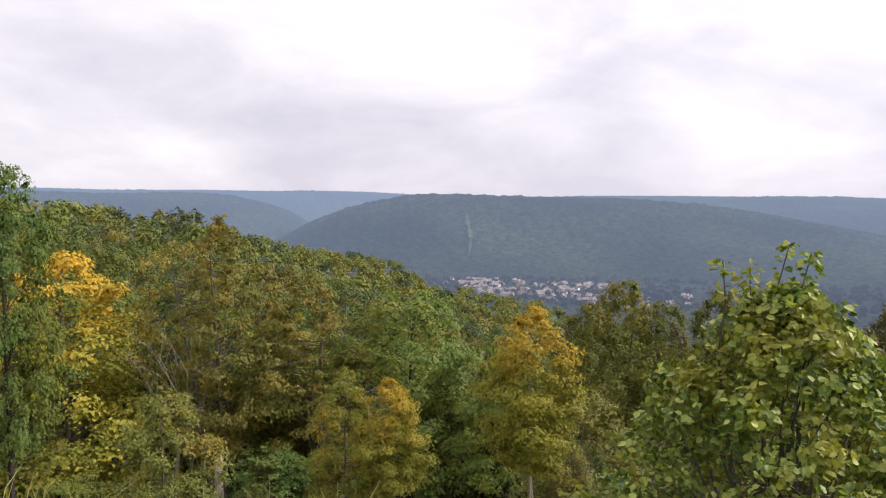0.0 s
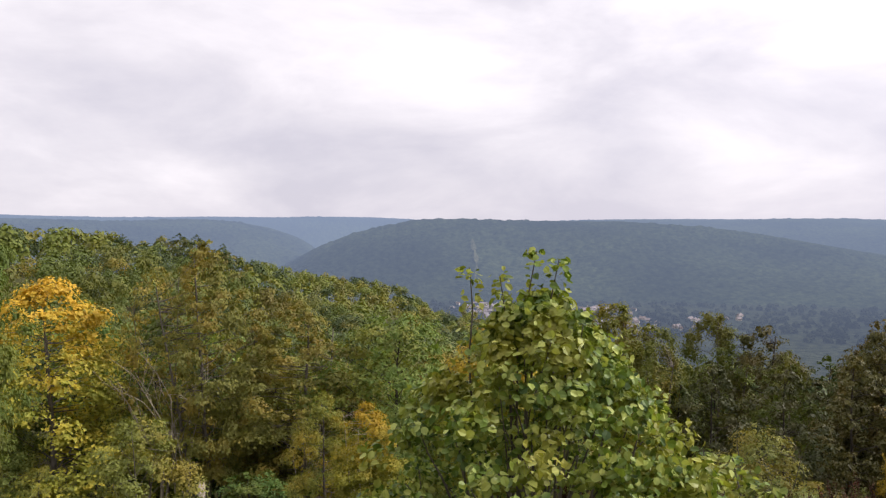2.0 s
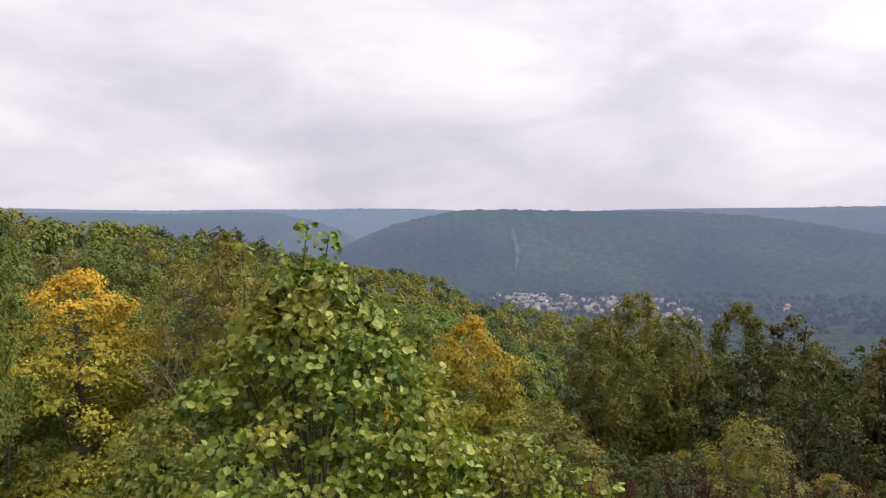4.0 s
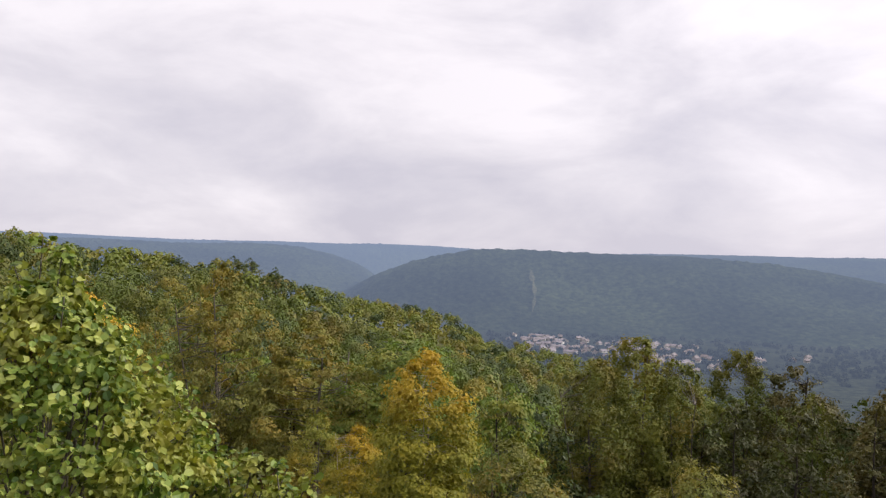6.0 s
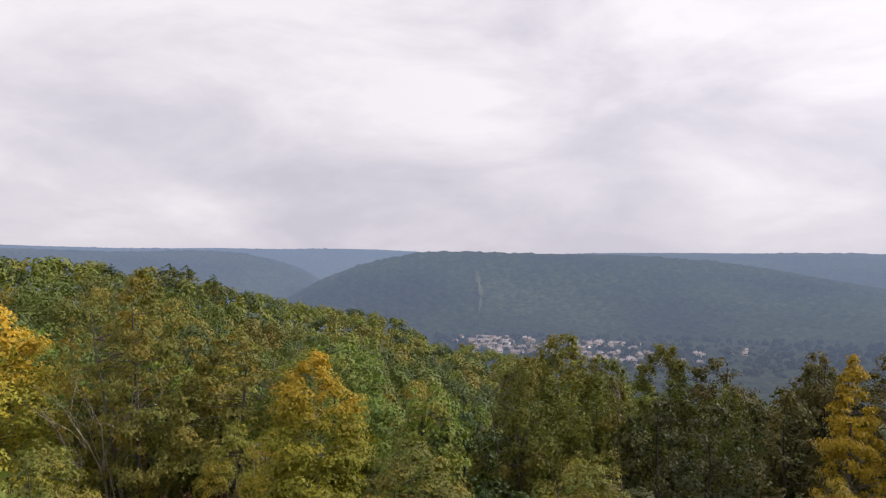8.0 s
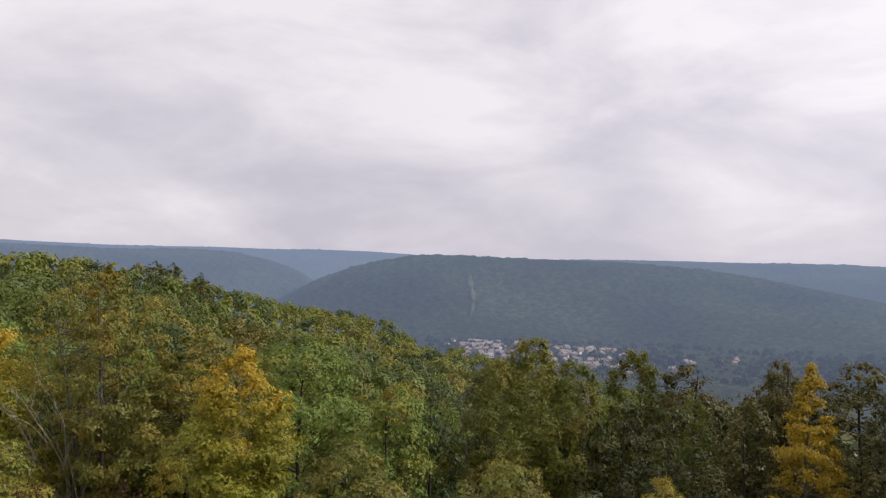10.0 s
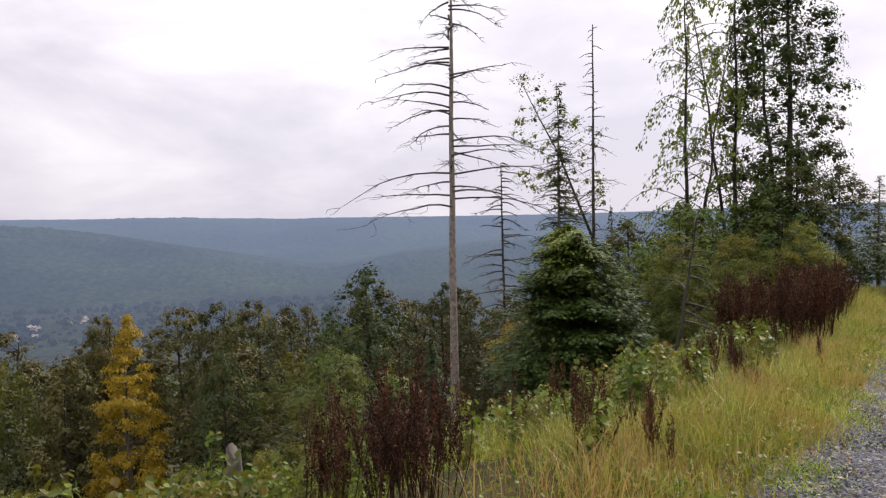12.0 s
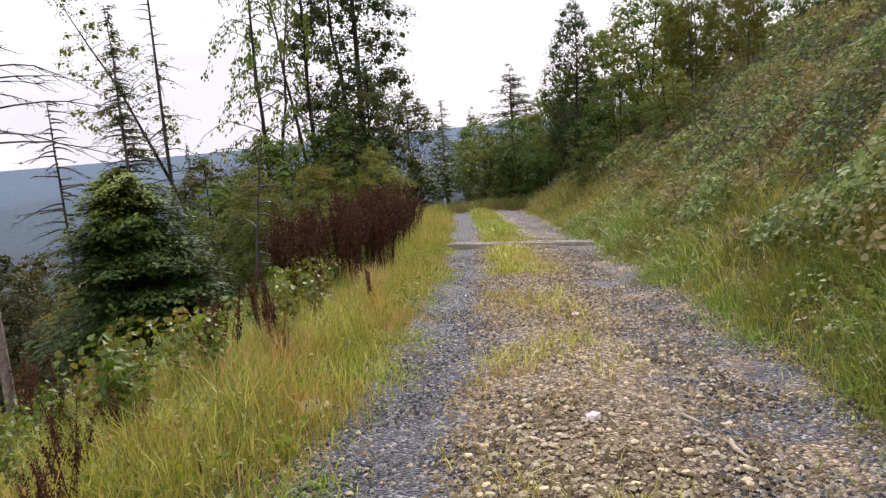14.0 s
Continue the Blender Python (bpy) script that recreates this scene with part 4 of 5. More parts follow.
def snag_meshes(H, seed, tr, low, reach, n, twigs=7, thick=1.0):
    """A dead spruce: bark-flaked pole and drooping bare branches with twigs."""
    r = np.random.default_rng(seed)
    zt = np.linspace(-0.5, H, 14)
    pole = tube(np.stack([np.cumsum(r.normal(size=14)) * 0.02, np.cumsum(r.normal(size=14)) * 0.02, zt], 1), np.linspace(tr, tr * 0.18, 14) * r.uniform(0.93, 1.07, 14), 10)
    br = []
    for k in range(n):
        f = low + (1 - low) * (k + r.random()) / n
        z, a = H * f, r.uniform(0, 6.283)
        l = reach * (1 - 0.75 * (f - low) / (1 - low)) * r.uniform(0.5, 1.1)
        t = np.linspace(0, 1, 7)
        P = np.stack([np.cos(a) * l * t, np.sin(a) * l * t, z + l * (r.uniform(-0.05, 0.22) * t - r.uniform(0.05, 0.45) * t ** 2)], 1) + np.cumsum(r.normal(size=(7, 3)) * [0.016, 0.016, 0.022], axis=0) * l * t[:, None]
        br.append(tube(P, np.linspace(0.032, 0.006, 7) * thick, 5))
        for _ in range(twigs):
            i = r.integers(2, 7)
            b = a + r.choice([-1, 1]) * r.uniform(0.4, 1.1)
            e = P[i] + np.array([np.cos(b), np.sin(b), r.uniform(-0.55, 0.15)]) * l * r.uniform(0.10, 0.3)
            br.append(limb(P[i], e, 0.010 * thick, 0.004 * thick, r, 0.12, 4, 3))
    return pole, br


def put_snag(name, label, x, y, H, seed, tr, low, reach, n, bark, turn=0, twigs=7, tilt=0.0, thick=1.0, wood=None):
    pole, br = snag_meshes(H, seed, tr, low, reach, n, twigs, thick)
    ob = tagged(new(name), label, "dead tree")
    ob.matrix_basis = pose(x, y, float(height(x, y)), tilt, 0, turn)
    part("trunk", mesh_arrays("snag_trunk", *pole, bark, True), ob, "peeling grey-brown trunk")
    part("branchwork", mesh_arrays("snag_branches", *join(br), wood or TWIG, True), ob, "bare drooping branches", "stuff")
    return ob


put_snag("dead_spruce", "tall dead spruce with flaking bark and bare branches", 32.4, 18.9, 19.0, 11, 0.205, 0.50, 4.6, 50, BARK_SNAG, 20, 10, 0.0, 1.3)
put_snag("dead_spruce", "slim dead spruce with short bare twigs", 46.5, 20.7, 19.8, 12, 0.15, 0.40, 1.9, 46, TWIG, 0, 6)
put_snag("dead_fir", "grey dead fir with drooping bare branches", 44.3, 25.2, 14.8, 13, 0.13, 0.22, 3.2, 70, TWIG, 0, 11, 0.0, 1.5)
put_snag("dead_sapling", "small dark dead sapling beside the fir", 30.0, 8.9, 4.6, 14, 0.06, 0.3, 1.5, 12, TWIG, 0, 5, 9)


def forked_tree(label, x, y, H, seed, tr):
    """A dead broadleaf tree: a pale trunk dividing into upright bare limbs and twigs."""
    r = np.random.default_rng(seed)
    wood, fine = [], []

    def grow(a, d, l, r0, level):
        b = a + d * l
        (wood if level < 2 else fine).append(limb(a, b, r0, r0 * 0.55, r, 0.05, 5, 6 if level < 2 else 4))
        if level > 2:
            return
        for k in range(3 if level else 4):
            f = r.uniform(0.5, 1.0)
            q = d + r.normal(size=3) * ([0.34, 0.34, 0.2] if level < 2 else [0.45, 0.45, 0.25])
            q[2] = abs(q[2]) * 0.9 + 0.15
            grow(a + (b - a) * f, unit(q), l * r.uniform(0.42, 0.62), max(r0 * 0.36, 0.012), level + 1)

    grow(np.array([0, 0, -0.4]), np.array([0.02, 0.0, 1.0]), H * 0.62, tr, 0)
    ob = tagged(new("dead_tree"), label, "dead tree")
    ob.location = (x, y, float(height(x, y)))
    part("trunk", mesh_arrays("dead_trunk", *join(wood), BARK_ASH, True), ob, kind="stuff")
    part("branchwork", mesh_arrays("dead_branchwork", *join(fine), BARK_ASH, True), ob, kind="stuff")


forked_tree("pale dead tree with forked bare limbs", -14.5, 53.3, 21.0, 15, 0.17)
forked_tree("second pale dead trunk close to its twin", -13.2, 52.6, 17.5, 16, 0.14)
forked_tree("thin bare tree standing in the wood", -5.2, 51.0, 13.0, 17, 0.12)

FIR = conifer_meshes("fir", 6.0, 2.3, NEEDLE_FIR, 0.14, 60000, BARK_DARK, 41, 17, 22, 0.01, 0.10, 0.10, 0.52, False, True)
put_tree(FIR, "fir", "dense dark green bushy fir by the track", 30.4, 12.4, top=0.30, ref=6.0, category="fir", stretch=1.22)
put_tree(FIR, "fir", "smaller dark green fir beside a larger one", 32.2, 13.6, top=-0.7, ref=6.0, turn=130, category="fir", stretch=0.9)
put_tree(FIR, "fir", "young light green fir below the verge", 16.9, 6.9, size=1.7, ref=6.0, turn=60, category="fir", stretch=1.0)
SPRUCE = conifer_meshes("spruce", 7.0, 1.5, NEEDLE, 0.18, 11000, BARK_DARK, 42, 18, 9, 0.04, 0.2)
put_tree(SPRUCE, "spruce", "small dark spruce on the slope", 29.1, 17.1, top=-3.0, ref=7.0, category="spruce")
put_tree(SPRUCE, "spruce", "small dark spruce at the wood's edge", 39.0, 31.0, top=-3.0, ref=7.0, turn=90, category="spruce")
LARCH = conifer_meshes("larch", 12.0, 1.7, NEEDLE_LARCH, 0.17, 6000, BARK_GREY, 43, 26, 6, 0.2, 0.3, 0.12)
put_tree(LARCH, "larch", "thin green larch with sparse needles", 45.0, 21.9, top=7.6, ref=12.0)
put_tree(LARCH, "larch", "young light green larch at the track's bend", 56.4, 9.0, size=7.0, ref=12.0, z=-4.6, stretch=2.0)
put_tree(LARCH, "larch", "short green larch beside dead trees", 47.0, 20.0, top=1.0, ref=12.0, turn=70)
PINE = conifer_meshes("pine", 8.0, 2.6, NEEDLE_LARCH, 0.24, 8000, BARK_DARK, 44, 12, 8, 0.15, 0.05, 0.12)
put_tree(PINE, "pine", "grey-green young pine above the bushes", 62.5, 5.6, size=8.2, ref=8.0, z=-4.0, category="pine", stretch=1.45)
put_tree(PINE, "pine", "small grey-green pine behind the bushes", 64.0, 8.6, size=6.2, ref=8.0, z=-4.4, turn=80, category="pine")
LEANER = tree_meshes("leaning_tree", 16, 2.0, 0.5, "egg", LEAF_OLIVE, 0.11, 2600, BARK_DARK, 45, 110, 0.6, 0.2, 0, 0.13, 1, 0.16)
leaner = put_tree(LEANER, "leaning_tree", "leaning dark tree with sparse leaves", 48.6, 18.2, size=18.5, ref=16)
leaner.matrix_basis = leaner.matrix_basis @ pose(0, 0, 0, -22, -8, 0)


def arching_meshes(name, H, reach, low, leaf, size, n_branch, bark, seed, stems=2, per=26):
    """Thin stems with long branches that rise, arch over and hang, leaves drooping along them."""
    r = np.random.default_rng(seed)
    wood, fine, C, N, A = [], [], [], [], []
    stem_paths = []
    for k in range(stems):
        t = np.linspace(0, 1, 10)[:, None]
        off = np.array([math.cos(k * 2.6), math.sin(k * 2.6), 0]) * reach * 0.45 * (k > 0)
        P = off * t ** 1.3 + np.array([0, 0, H * (1 - 0.14 * k)]) * t + np.cumsum(r.normal(size=(10, 3)) * [0.008, 0.008, 0], axis=0) * H * 0.4
        P[0, 2] = -0.5
        stem_paths.append(P)
        wood.append(tube(P, np.linspace(0.13 - 0.03 * k, 0.015, 10), 7))
    for k in range(n_branch):
        P = stem_paths[k % stems]
        f = low + (1.0 - low) * ((k + r.random()) / n_branch)
        b = np.array([np.interp(f, np.linspace(0, 1, 10), P[:, j]) for j in range(3)])
        a = r.uniform(0, 6.283)
        l = reach * (1.12 - 0.75 * f) * r.uniform(0.5, 1.15)
        t = np.linspace(0, 1, 7)
        up, hang = r.uniform(0.5, 1.0), r.uniform(0.7, 1.25)
        Q = b + np.stack([np.cos(a) * l * t ** 0.9, np.sin(a) * l * t ** 0.9, l * (up * t - hang * t ** 2.2)], 1) + np.cumsum(r.normal(size=(7, 3)) * 0.015 * l, axis=0)
        fine.append(tube(Q, np.linspace(0.022, 0.004, 7), 4))
        m = int(per * r.uniform(0.4, 1.5))
        u = r.uniform(0.3, 1.04, m)
        B = np.stack([np.interp(u, t, Q[:, j]) for j in range(3)], 1)
        drop = r.exponential(0.16, m)[:, None] * np.array([0, 0, -1.0])
        C.append(B + drop + r.normal(size=(m, 3)) * 0.07)
        d = np.array([math.cos(a) * 0.5, math.sin(a) * 0.5, -1.0]) + r.normal(size=(m, 3)) * 0.3
        A.append(d)
        N.append(np.array([math.cos(a), math.sin(a), 0.5]) + r.normal(size=(m, 3)) * 0.5)
    C, N, A = np.concatenate(C), np.concatenate(N), np.concatenate(A)
    crown = mesh_arrays(name + "_crown", *leaf_quads(C, N, size * r.uniform(0.6, 1.3, len(C)), r, 0.5, 0.05, A), leaf)
    return mesh_arrays(name + "_trunk", *join(wood), bark, True), crown, mesh_arrays(name + "_limbs", *join(fine), bark, True)


WEEPER = arching_meshes("weeping_birch", 17, 4.2, 0.20, LEAF_BUSH, 0.19, 84, BARK_DARK, 46, 2, 40)
put_tree(WEEPER, "birch", "tall birch with thin drooping sprays", 44.4, 14.6, size=18.0, ref=17, turn=150)
put_tree(WEEPER, "birch", "dark birch with drooping leafy twigs", 46.5, 13.2, size=19.5, ref=17, turn=300)
TALL_DARK = tree_meshes("tall_dark_tree", 18, 2.5, 0.06, "egg", LEAF_DARK, 0.14, 22000, BARK_DARK, 47, 300, 0.7, 0.2, 0, 0.2, 2, 0.19)
put_tree(TALL_DARK, "oak", "tall dark broadleaf tree beside the track", 48.4, 11.7, size=19.5, ref=18, turn=20)
put_tree(T_DARK, "dark_tree", "low dark tree under the tall one", 45.6, 10.4, size=7.5, ref=13, turn=70, stretch=1.25)
put_tree(T_DARK, "dark_tree", "dark bushy tree by the track's bend", 49.5, 9.3, size=6.8, ref=13, turn=170, stretch=1.2)
for x, y, h, k, m, lab in ((34.5, 10.2, 3.6, 0, T_SHRUB, "olive shrub beside the fir"), (36.5, 11.5, 4.6, 60, T_SHRUB, "tall olive shrub behind rusty docks"), (39.5, 10.5, 4.2, 130, T_SHRUB, "green shrub behind rusty docks"),
                           (41.5, 8.8, 3.8, 200, T_SHRUB, "green shrub at the track's edge"), (34.0, 16.0, 4.6, 90, T_SHRUB_GOLD, "yellowish shrub behind the fir"),
                           (17.2, 8.4, 2.6, 0, T_SHRUB, "leggy elder shrub on the bank"), (20.8, 12.5, 2.2, 40, T_SHRUB, "green shrub at the wood's edge"), (22.5, 17.5, 2.5, 70, T_SHRUB, "leafy shrub at the wood's edge"),
                           (14.5, 13.5, 2.5, 10, T_SHRUB, "leafy green shrub below the track"), (19.0, 17.5, 2.4, 110, T_SHRUB, "dull green shrub below the track")):
    put_tree(m, "shrub", lab, x, y, size=h, ref=5, turn=k, category="shrub")

for x, y, h, ref, k, st, m, lab in ((42.0, 16.5, 7.5, 13, 10, 1.1, T_DARK, "dark leafy tree under the birches"), (41.5, 13.2, 6.5, 7, 80, 1.1, T_BUSHY, "green bushy tree under the birches"), (47.0, 16.0, 8.0, 13, 200, 1.1, T_DARK, "dark tree filling the thicket"),
                                   (44.0, 11.0, 6.0, 7, 150, 1.2, T_BUSHY, "dense green bush in the thicket"), (38.5, 13.8, 5.5, 7, 250, 1.1, T_BUSHY, "green bush behind the fir"), (51.5, 13.0, 8.5, 13, 300, 1.0, T_DARK, "dark tree behind the oak")):
    put_tree(m, "thicket_tree", lab, x, y, size=h, ref=ref, turn=k, stretch=st, group="thicket beside the track")

# bushes and small trees on the uphill bank
for x, y, h, ref, k, st, m, nm, lab in (
        (42.3, 0.9, 6.7, 13, 30, 0.75, T_DARK, "dark_tree", "small dark tree at the foot of the bank"), (38.5, -3.0, 4.7, 18, 80, 1.3, T_BIRCH, "ash", "light green tree on the bank"), (35.2, -4.0, 4.3, 18, 190, 0.9, T_BIRCH, "ash", "green tree leaning over the bank"),
        (41.0, -1.7, 5.6, 7, 230, 0.9, T_BUSHY, "green_tree", "green tree high on the bank"), (44.0, -6.0, 4.2, 7, 20, 0.9, T_BUSHY, "green_tree", "green tree at the top of the bank"), (31.0, -6.8, 2.2, 13, 40, 1.6, T_DARK, "dark_tree", "dark hollow tree on the bank"),
        (28.2, -8.4, 1.9, 7, 140, 1.2, T_BUSHY, "green_tree", "leafy tree overhanging the bank"), (46.5, 1.5, 5.0, 7, 0, 0.9, T_BUSHY, "shrub", "bushy green shrub beyond the track"), (50.5, 4.0, 4.6, 7, 60, 1.1, T_BUSHY, "shrub", "rounded green shrub beyond the track"),
        (52.5, 6.4, 4.8, 7, 160, 1.1, T_BUSHY, "shrub", "green shrub at the track's bend"), (54.0, 1.0, 5.6, 7, 200, 1.1, T_BUSHY, "shrub", "tall green shrub behind others"), (48.5, 2.6, 3.6, 7, 280, 1.0, T_BUSHY, "shrub", "low green shrub at the bend"),
        (44.6, 0.2, 3.4, 7, 30, 1.0, T_BUSHY, "shrub", "low shrub at the bank's foot"), (57.0, 5.2, 5.0, 13, 100, 1.6, T_DARK, "dark_tree", "dark bush closing the track's end"), (38.0, 0.3, 2.0, 7, 80, 1.1, T_BUSHY, "shrub", "small shrub on the grassy bank"),
        (53.0, 3.0, 5.5, 7, 20, 1.2, T_BUSHY, "shrub", "tall leafy bush beyond the bend"), (56.5, 7.0, 6.0, 7, 120, 1.2, T_BUSHY, "shrub", "broad leafy bush at the track's end"), (47.6, -0.6, 5.2, 7, 220, 1.2, T_BUSHY, "shrub", "leafy bush on the bank's foot"), (40.0, -0.6, 3.0, 7, 100, 1.2, T_BUSHY, "shrub", "rounded bush on the bank"), (33.0, -7.0, 2.3, 7, 10, 1.2, T_BUSHY, "shrub", "leafy bush at the top of the bank"), (25.5, -8.6, 2.0, 7, 10, 1.3, T_BUSHY, "shrub", "leafy bush among brambles"), (37.0, -6.5, 3.2, 7, 70, 1.1, T_BUSHY, "shrub", "tall bush at the top of the bank"), (21.0, -9.0, 1.8, 7, 50, 1.4, T_BUSHY, "shrub", "leafy bush high on the bank"), (34.0, -1.9, 2.2, 7, 20, 1.1, T_BUSHY, "shrub", "green sapling on the grassy bank"), (24.2, -4.9, 1.7, 5, 120, 1.2, T_SHRUB_GOLD, "shrub", "yellowish sapling in the brambles"), (51.0, -4.0, 6.5, 7, 120, 0.9, T_BUSHY, "green_tree", "green tree behind the bank's crest")):
    put_tree(m, nm, lab, x, y, size=h, ref=ref, turn=k, stretch=st, category="shrub" if nm == "shrub" else "tree")


# ---- stumps and posts ----
def stump(x, y, h, r0, label):
    r = np.random.default_rng(int(abs(x) * 10) + 99)
    z0 = float(height(x, y))
    V, F = tube(np.stack([r.normal(size=7) * 0.015, r.normal(size=7) * 0.015, np.linspace(-0.4, h, 7)], 1), np.linspace(r0 * 1.25, r0 * 0.85, 7), 10)
    top = np.arange(len(V) - 10, len(V))
    V[top, 2] += r.uniform(-0.2, 0.15, 10) * r0 * 6
    c = len(V)
    V = np.concatenate([V, [[0, 0, h - 0.1]]])
    F = np.concatenate([F, [[top[i], top[(i + 1) % 10], c, c] for i in range(10)]])
    F3 = np.concatenate([F[:, [0, 1, 2]], F[:, [0, 2, 3]]])
    F3 = F3[(F3[:, 0] != F3[:, 1]) & (F3[:, 1] != F3[:, 2]) & (F3[:, 0] != F3[:, 2])]
    ob = tagged(new("tree_stump", mesh_arrays("tree_stump", V, F3, BARK_PALE if h > 3 else BARK_GREY, True)), label, "stump")
    ob.location = (x, y, z0)


stump(-11.4, 48.9, 6.6, 0.28, "tall broken pale trunk standing in the wood")
stump(18.4, 8.9, 1.6, 0.09, "thin brown broken stem on the slope")
stump(14.9, 7.6, 1.2, 0.10, "grey-brown broken stem below the verge")


# ---- the hazel bush on the track's edge ----
def hazel(x, y, H, R, n, seed, label):
    r = np.random.default_rng(seed)
    wood, C, N = [], [], []
    shoots = [(0.02, 0.0, 1.0), (-0.17, 0.05, 0.93), (0.17, -0.05, 0.97), (0.20, 0.06, 0.87), (-0.33, 0.0, 0.95), (0.36, 0.1, 0.80), (-0.10, 0.22, 0.85), (0.27, -0.2, 0.82), (0.50, 0.0, 0.68), (-0.48, 0.1, 0.66), (0.72, 0.1, 0.52), (-0.66, -0.1, 0.50)]
    for i in range(34):
        if i < len(shoots):
            sx, sy, sh = shoots[i]
        else:
            a, q = r.uniform(0, 6.283), r.uniform(0.35, 1.0)
            sx, sy = math.cos(a) * q * R / 1.4, math.sin(a) * q * R / 1.4
            sh = (1 - q * 0.78) * r.uniform(0.75, 0.95)
        t = np.linspace(0, 1, 8)[:, None]
        e = np.array([sx, sy, H * sh])
        P = np.array([sx * 0.15, sy * 0.15, -0.15]) + (e - [sx * 0.15, sy * 0.15, -0.15]) * np.concatenate([t ** 0.75, t ** 0.75, t], 1) + r.normal(size=(8, 3)) * 0.010 + np.sin(np.pi * t) * r.normal(size=3) * [0.07, 0.07, 0]
        wood.append(tube(P, np.linspace(0.014, 0.003, 8), 5))
        m = int(34 + 46 * sh)
        u = 1.0 - 0.5 * r.random(m) ** 1.4
        A = np.stack([np.interp(u, t[:, 0], P[:, j]) for j in range(3)], 1)
        a = np.arange(m) * 2.4 + r.uniform(0, 6)
        off = np.stack([np.cos(a), np.sin(a), 0 * a], 1) * (0.03 + 0.09 * (1 - u[:, None]) + 0.035 * r.random((m, 1)))
        C.append(A + off)
        N.append(off * 7 + r.normal(size=(m, 3)) * 0.35 + [0, 0, 0.7])
    for sx, sy, sh in shoots:
        m = 9
        u = r.uniform(0.86, 1.02, m)[:, None]
        a = np.arange(m) * 2.4 + r.uniform(0, 6)
        off = np.stack([np.cos(a), np.sin(a), 0 * a], 1) * r.uniform(0.02, 0.055, (m, 1))
        C.append(np.array([sx, sy, H * sh]) * u ** [0.75, 0.75, 1.0] + off)
        N.append(off * 9 + r.normal(size=(m, 3)) * 0.4 + [0, 0, 0.7])
    k = 330
    f = r.beta(1.0, 1.35, k)
    a = r.uniform(0, 6.283, k)
    q = R * (1 - f) ** 0.74 * r.uniform(0.3, 1, k) ** 0.4 * (1 + 0.12 * np.sin(a * 5 + f * 9))
    S = np.stack([np.cos(a) * q + 0.06, np.sin(a) * q, f * H * 0.88 - 0.05], 1)
    out = np.stack([np.cos(a), np.sin(a), 0 * a], 1)
    for i in range(0, k, 8):
        wood.append(limb((0, 0, -0.1), S[i], 0.009, 0.003, r, 0.06, 5, 4))
    i = r.integers(0, k, n)
    off = unit(r.normal(size=(n, 3))) * r.uniform(0.15, 1, (n, 1)) ** 0.6 * [0.15, 0.15, 0.085]
    C.append(S[i] + off)
    N.append(off * 3 + out[i] * 0.3 + [0, 0, 0.5] + r.normal(size=(n, 3)) * 0.55)
    C, N = np.concatenate(C), np.concatenate(N)
    small = np.where(C[:, 2] > H * 0.8, 1.05, 1.0)
    ob = tagged(new("hazel_bush"), label, "bush")
    ob.location = (x, y, float(height(x, y)))
    part("stem", mesh_arrays("hazel_stems", *join(wood), BARK_GREY, True), ob, kind="stuff")
    part("foliage", mesh_arrays("hazel_leaves", *broad_leaves(C, N, 0.046 * small * r.uniform(0.55, 1.25, len(C)), r), LEAF_HAZEL), ob, kind="stuff")
    return ob


hazel(2.25, 4.25, 1.92, 1.40, 18000, 51, "leafy green hazel bush on the track's edge")
hazel(3.4, 4.6, 0.85, 0.75, 800, 52, "low yellow-green hazel shoots beside the bush")


# ---- docks, weeds and seedlings on the verge ----
def dock_mesh(seed, H):
    r = np.random.default_rng(seed)
    wood, C = [], []
    for k in range(r.integers(3, 6)):
        a, l = r.uniform(0, 6.283), H * r.uniform(0.7, 1.0)
        e = np.array([math.cos(a), math.sin(a), 0]) * 0.30 * H * r.random() + np.array([0, 0, l])
        wood.append(limb((0, 0, -0.1), e, 0.008, 0.003, r, 0.04, 6, 4))
        for j in range(9):
            f = r.uniform(0.4, 0.92)
            b = r.uniform(0, 6.283)
            s = e * f
            t = s + np.array([math.cos(b) * 0.05, math.sin(b) * 0.05, 0.16]) * H * r.uniform(0.6, 1.2)
            wood.append(limb(s, t, 0.004, 0.002, r, 0.08, 3, 3))
            u = r.uniform(0.1, 1.05, (12, 1))
            C.append(s + (t - s) * u + r.normal(size=(12, 3)) * 0.012)
        u = r.uniform(0.45, 1.03, (40, 1))
        C.append(e * u + r.normal(size=(40, 3)) * 0.014)
    C = np.concatenate(C)
    return mesh_arrays("dock_stalk", *join(wood), DOCK_RUST, True), mesh_arrays("dock_seed", *leaf_quads(C, r.normal(size=C.shape), 0.024 * r.uniform(0.6, 1.4, len(C)), r, 0.8), DOCK_RUST)


DOCKS = [dock_mesh(60 + i, 1.2) for i in range(5)]


def dock(x, y, h, i, label, group):
    ob = tagged(new("dock_plant"), label, "dock plant", group)
    ob.matrix_basis = pose(x, y, float(height(x, y)), 0, 0, i * 67) @ Matrix.Diagonal((h / 1.2, h / 1.2, h / 1.2, 1))
    part("stalk", DOCKS[i % 5][0], ob, kind="stuff")
    part("seed_head", DOCKS[i % 5][1], ob, kind="stuff")


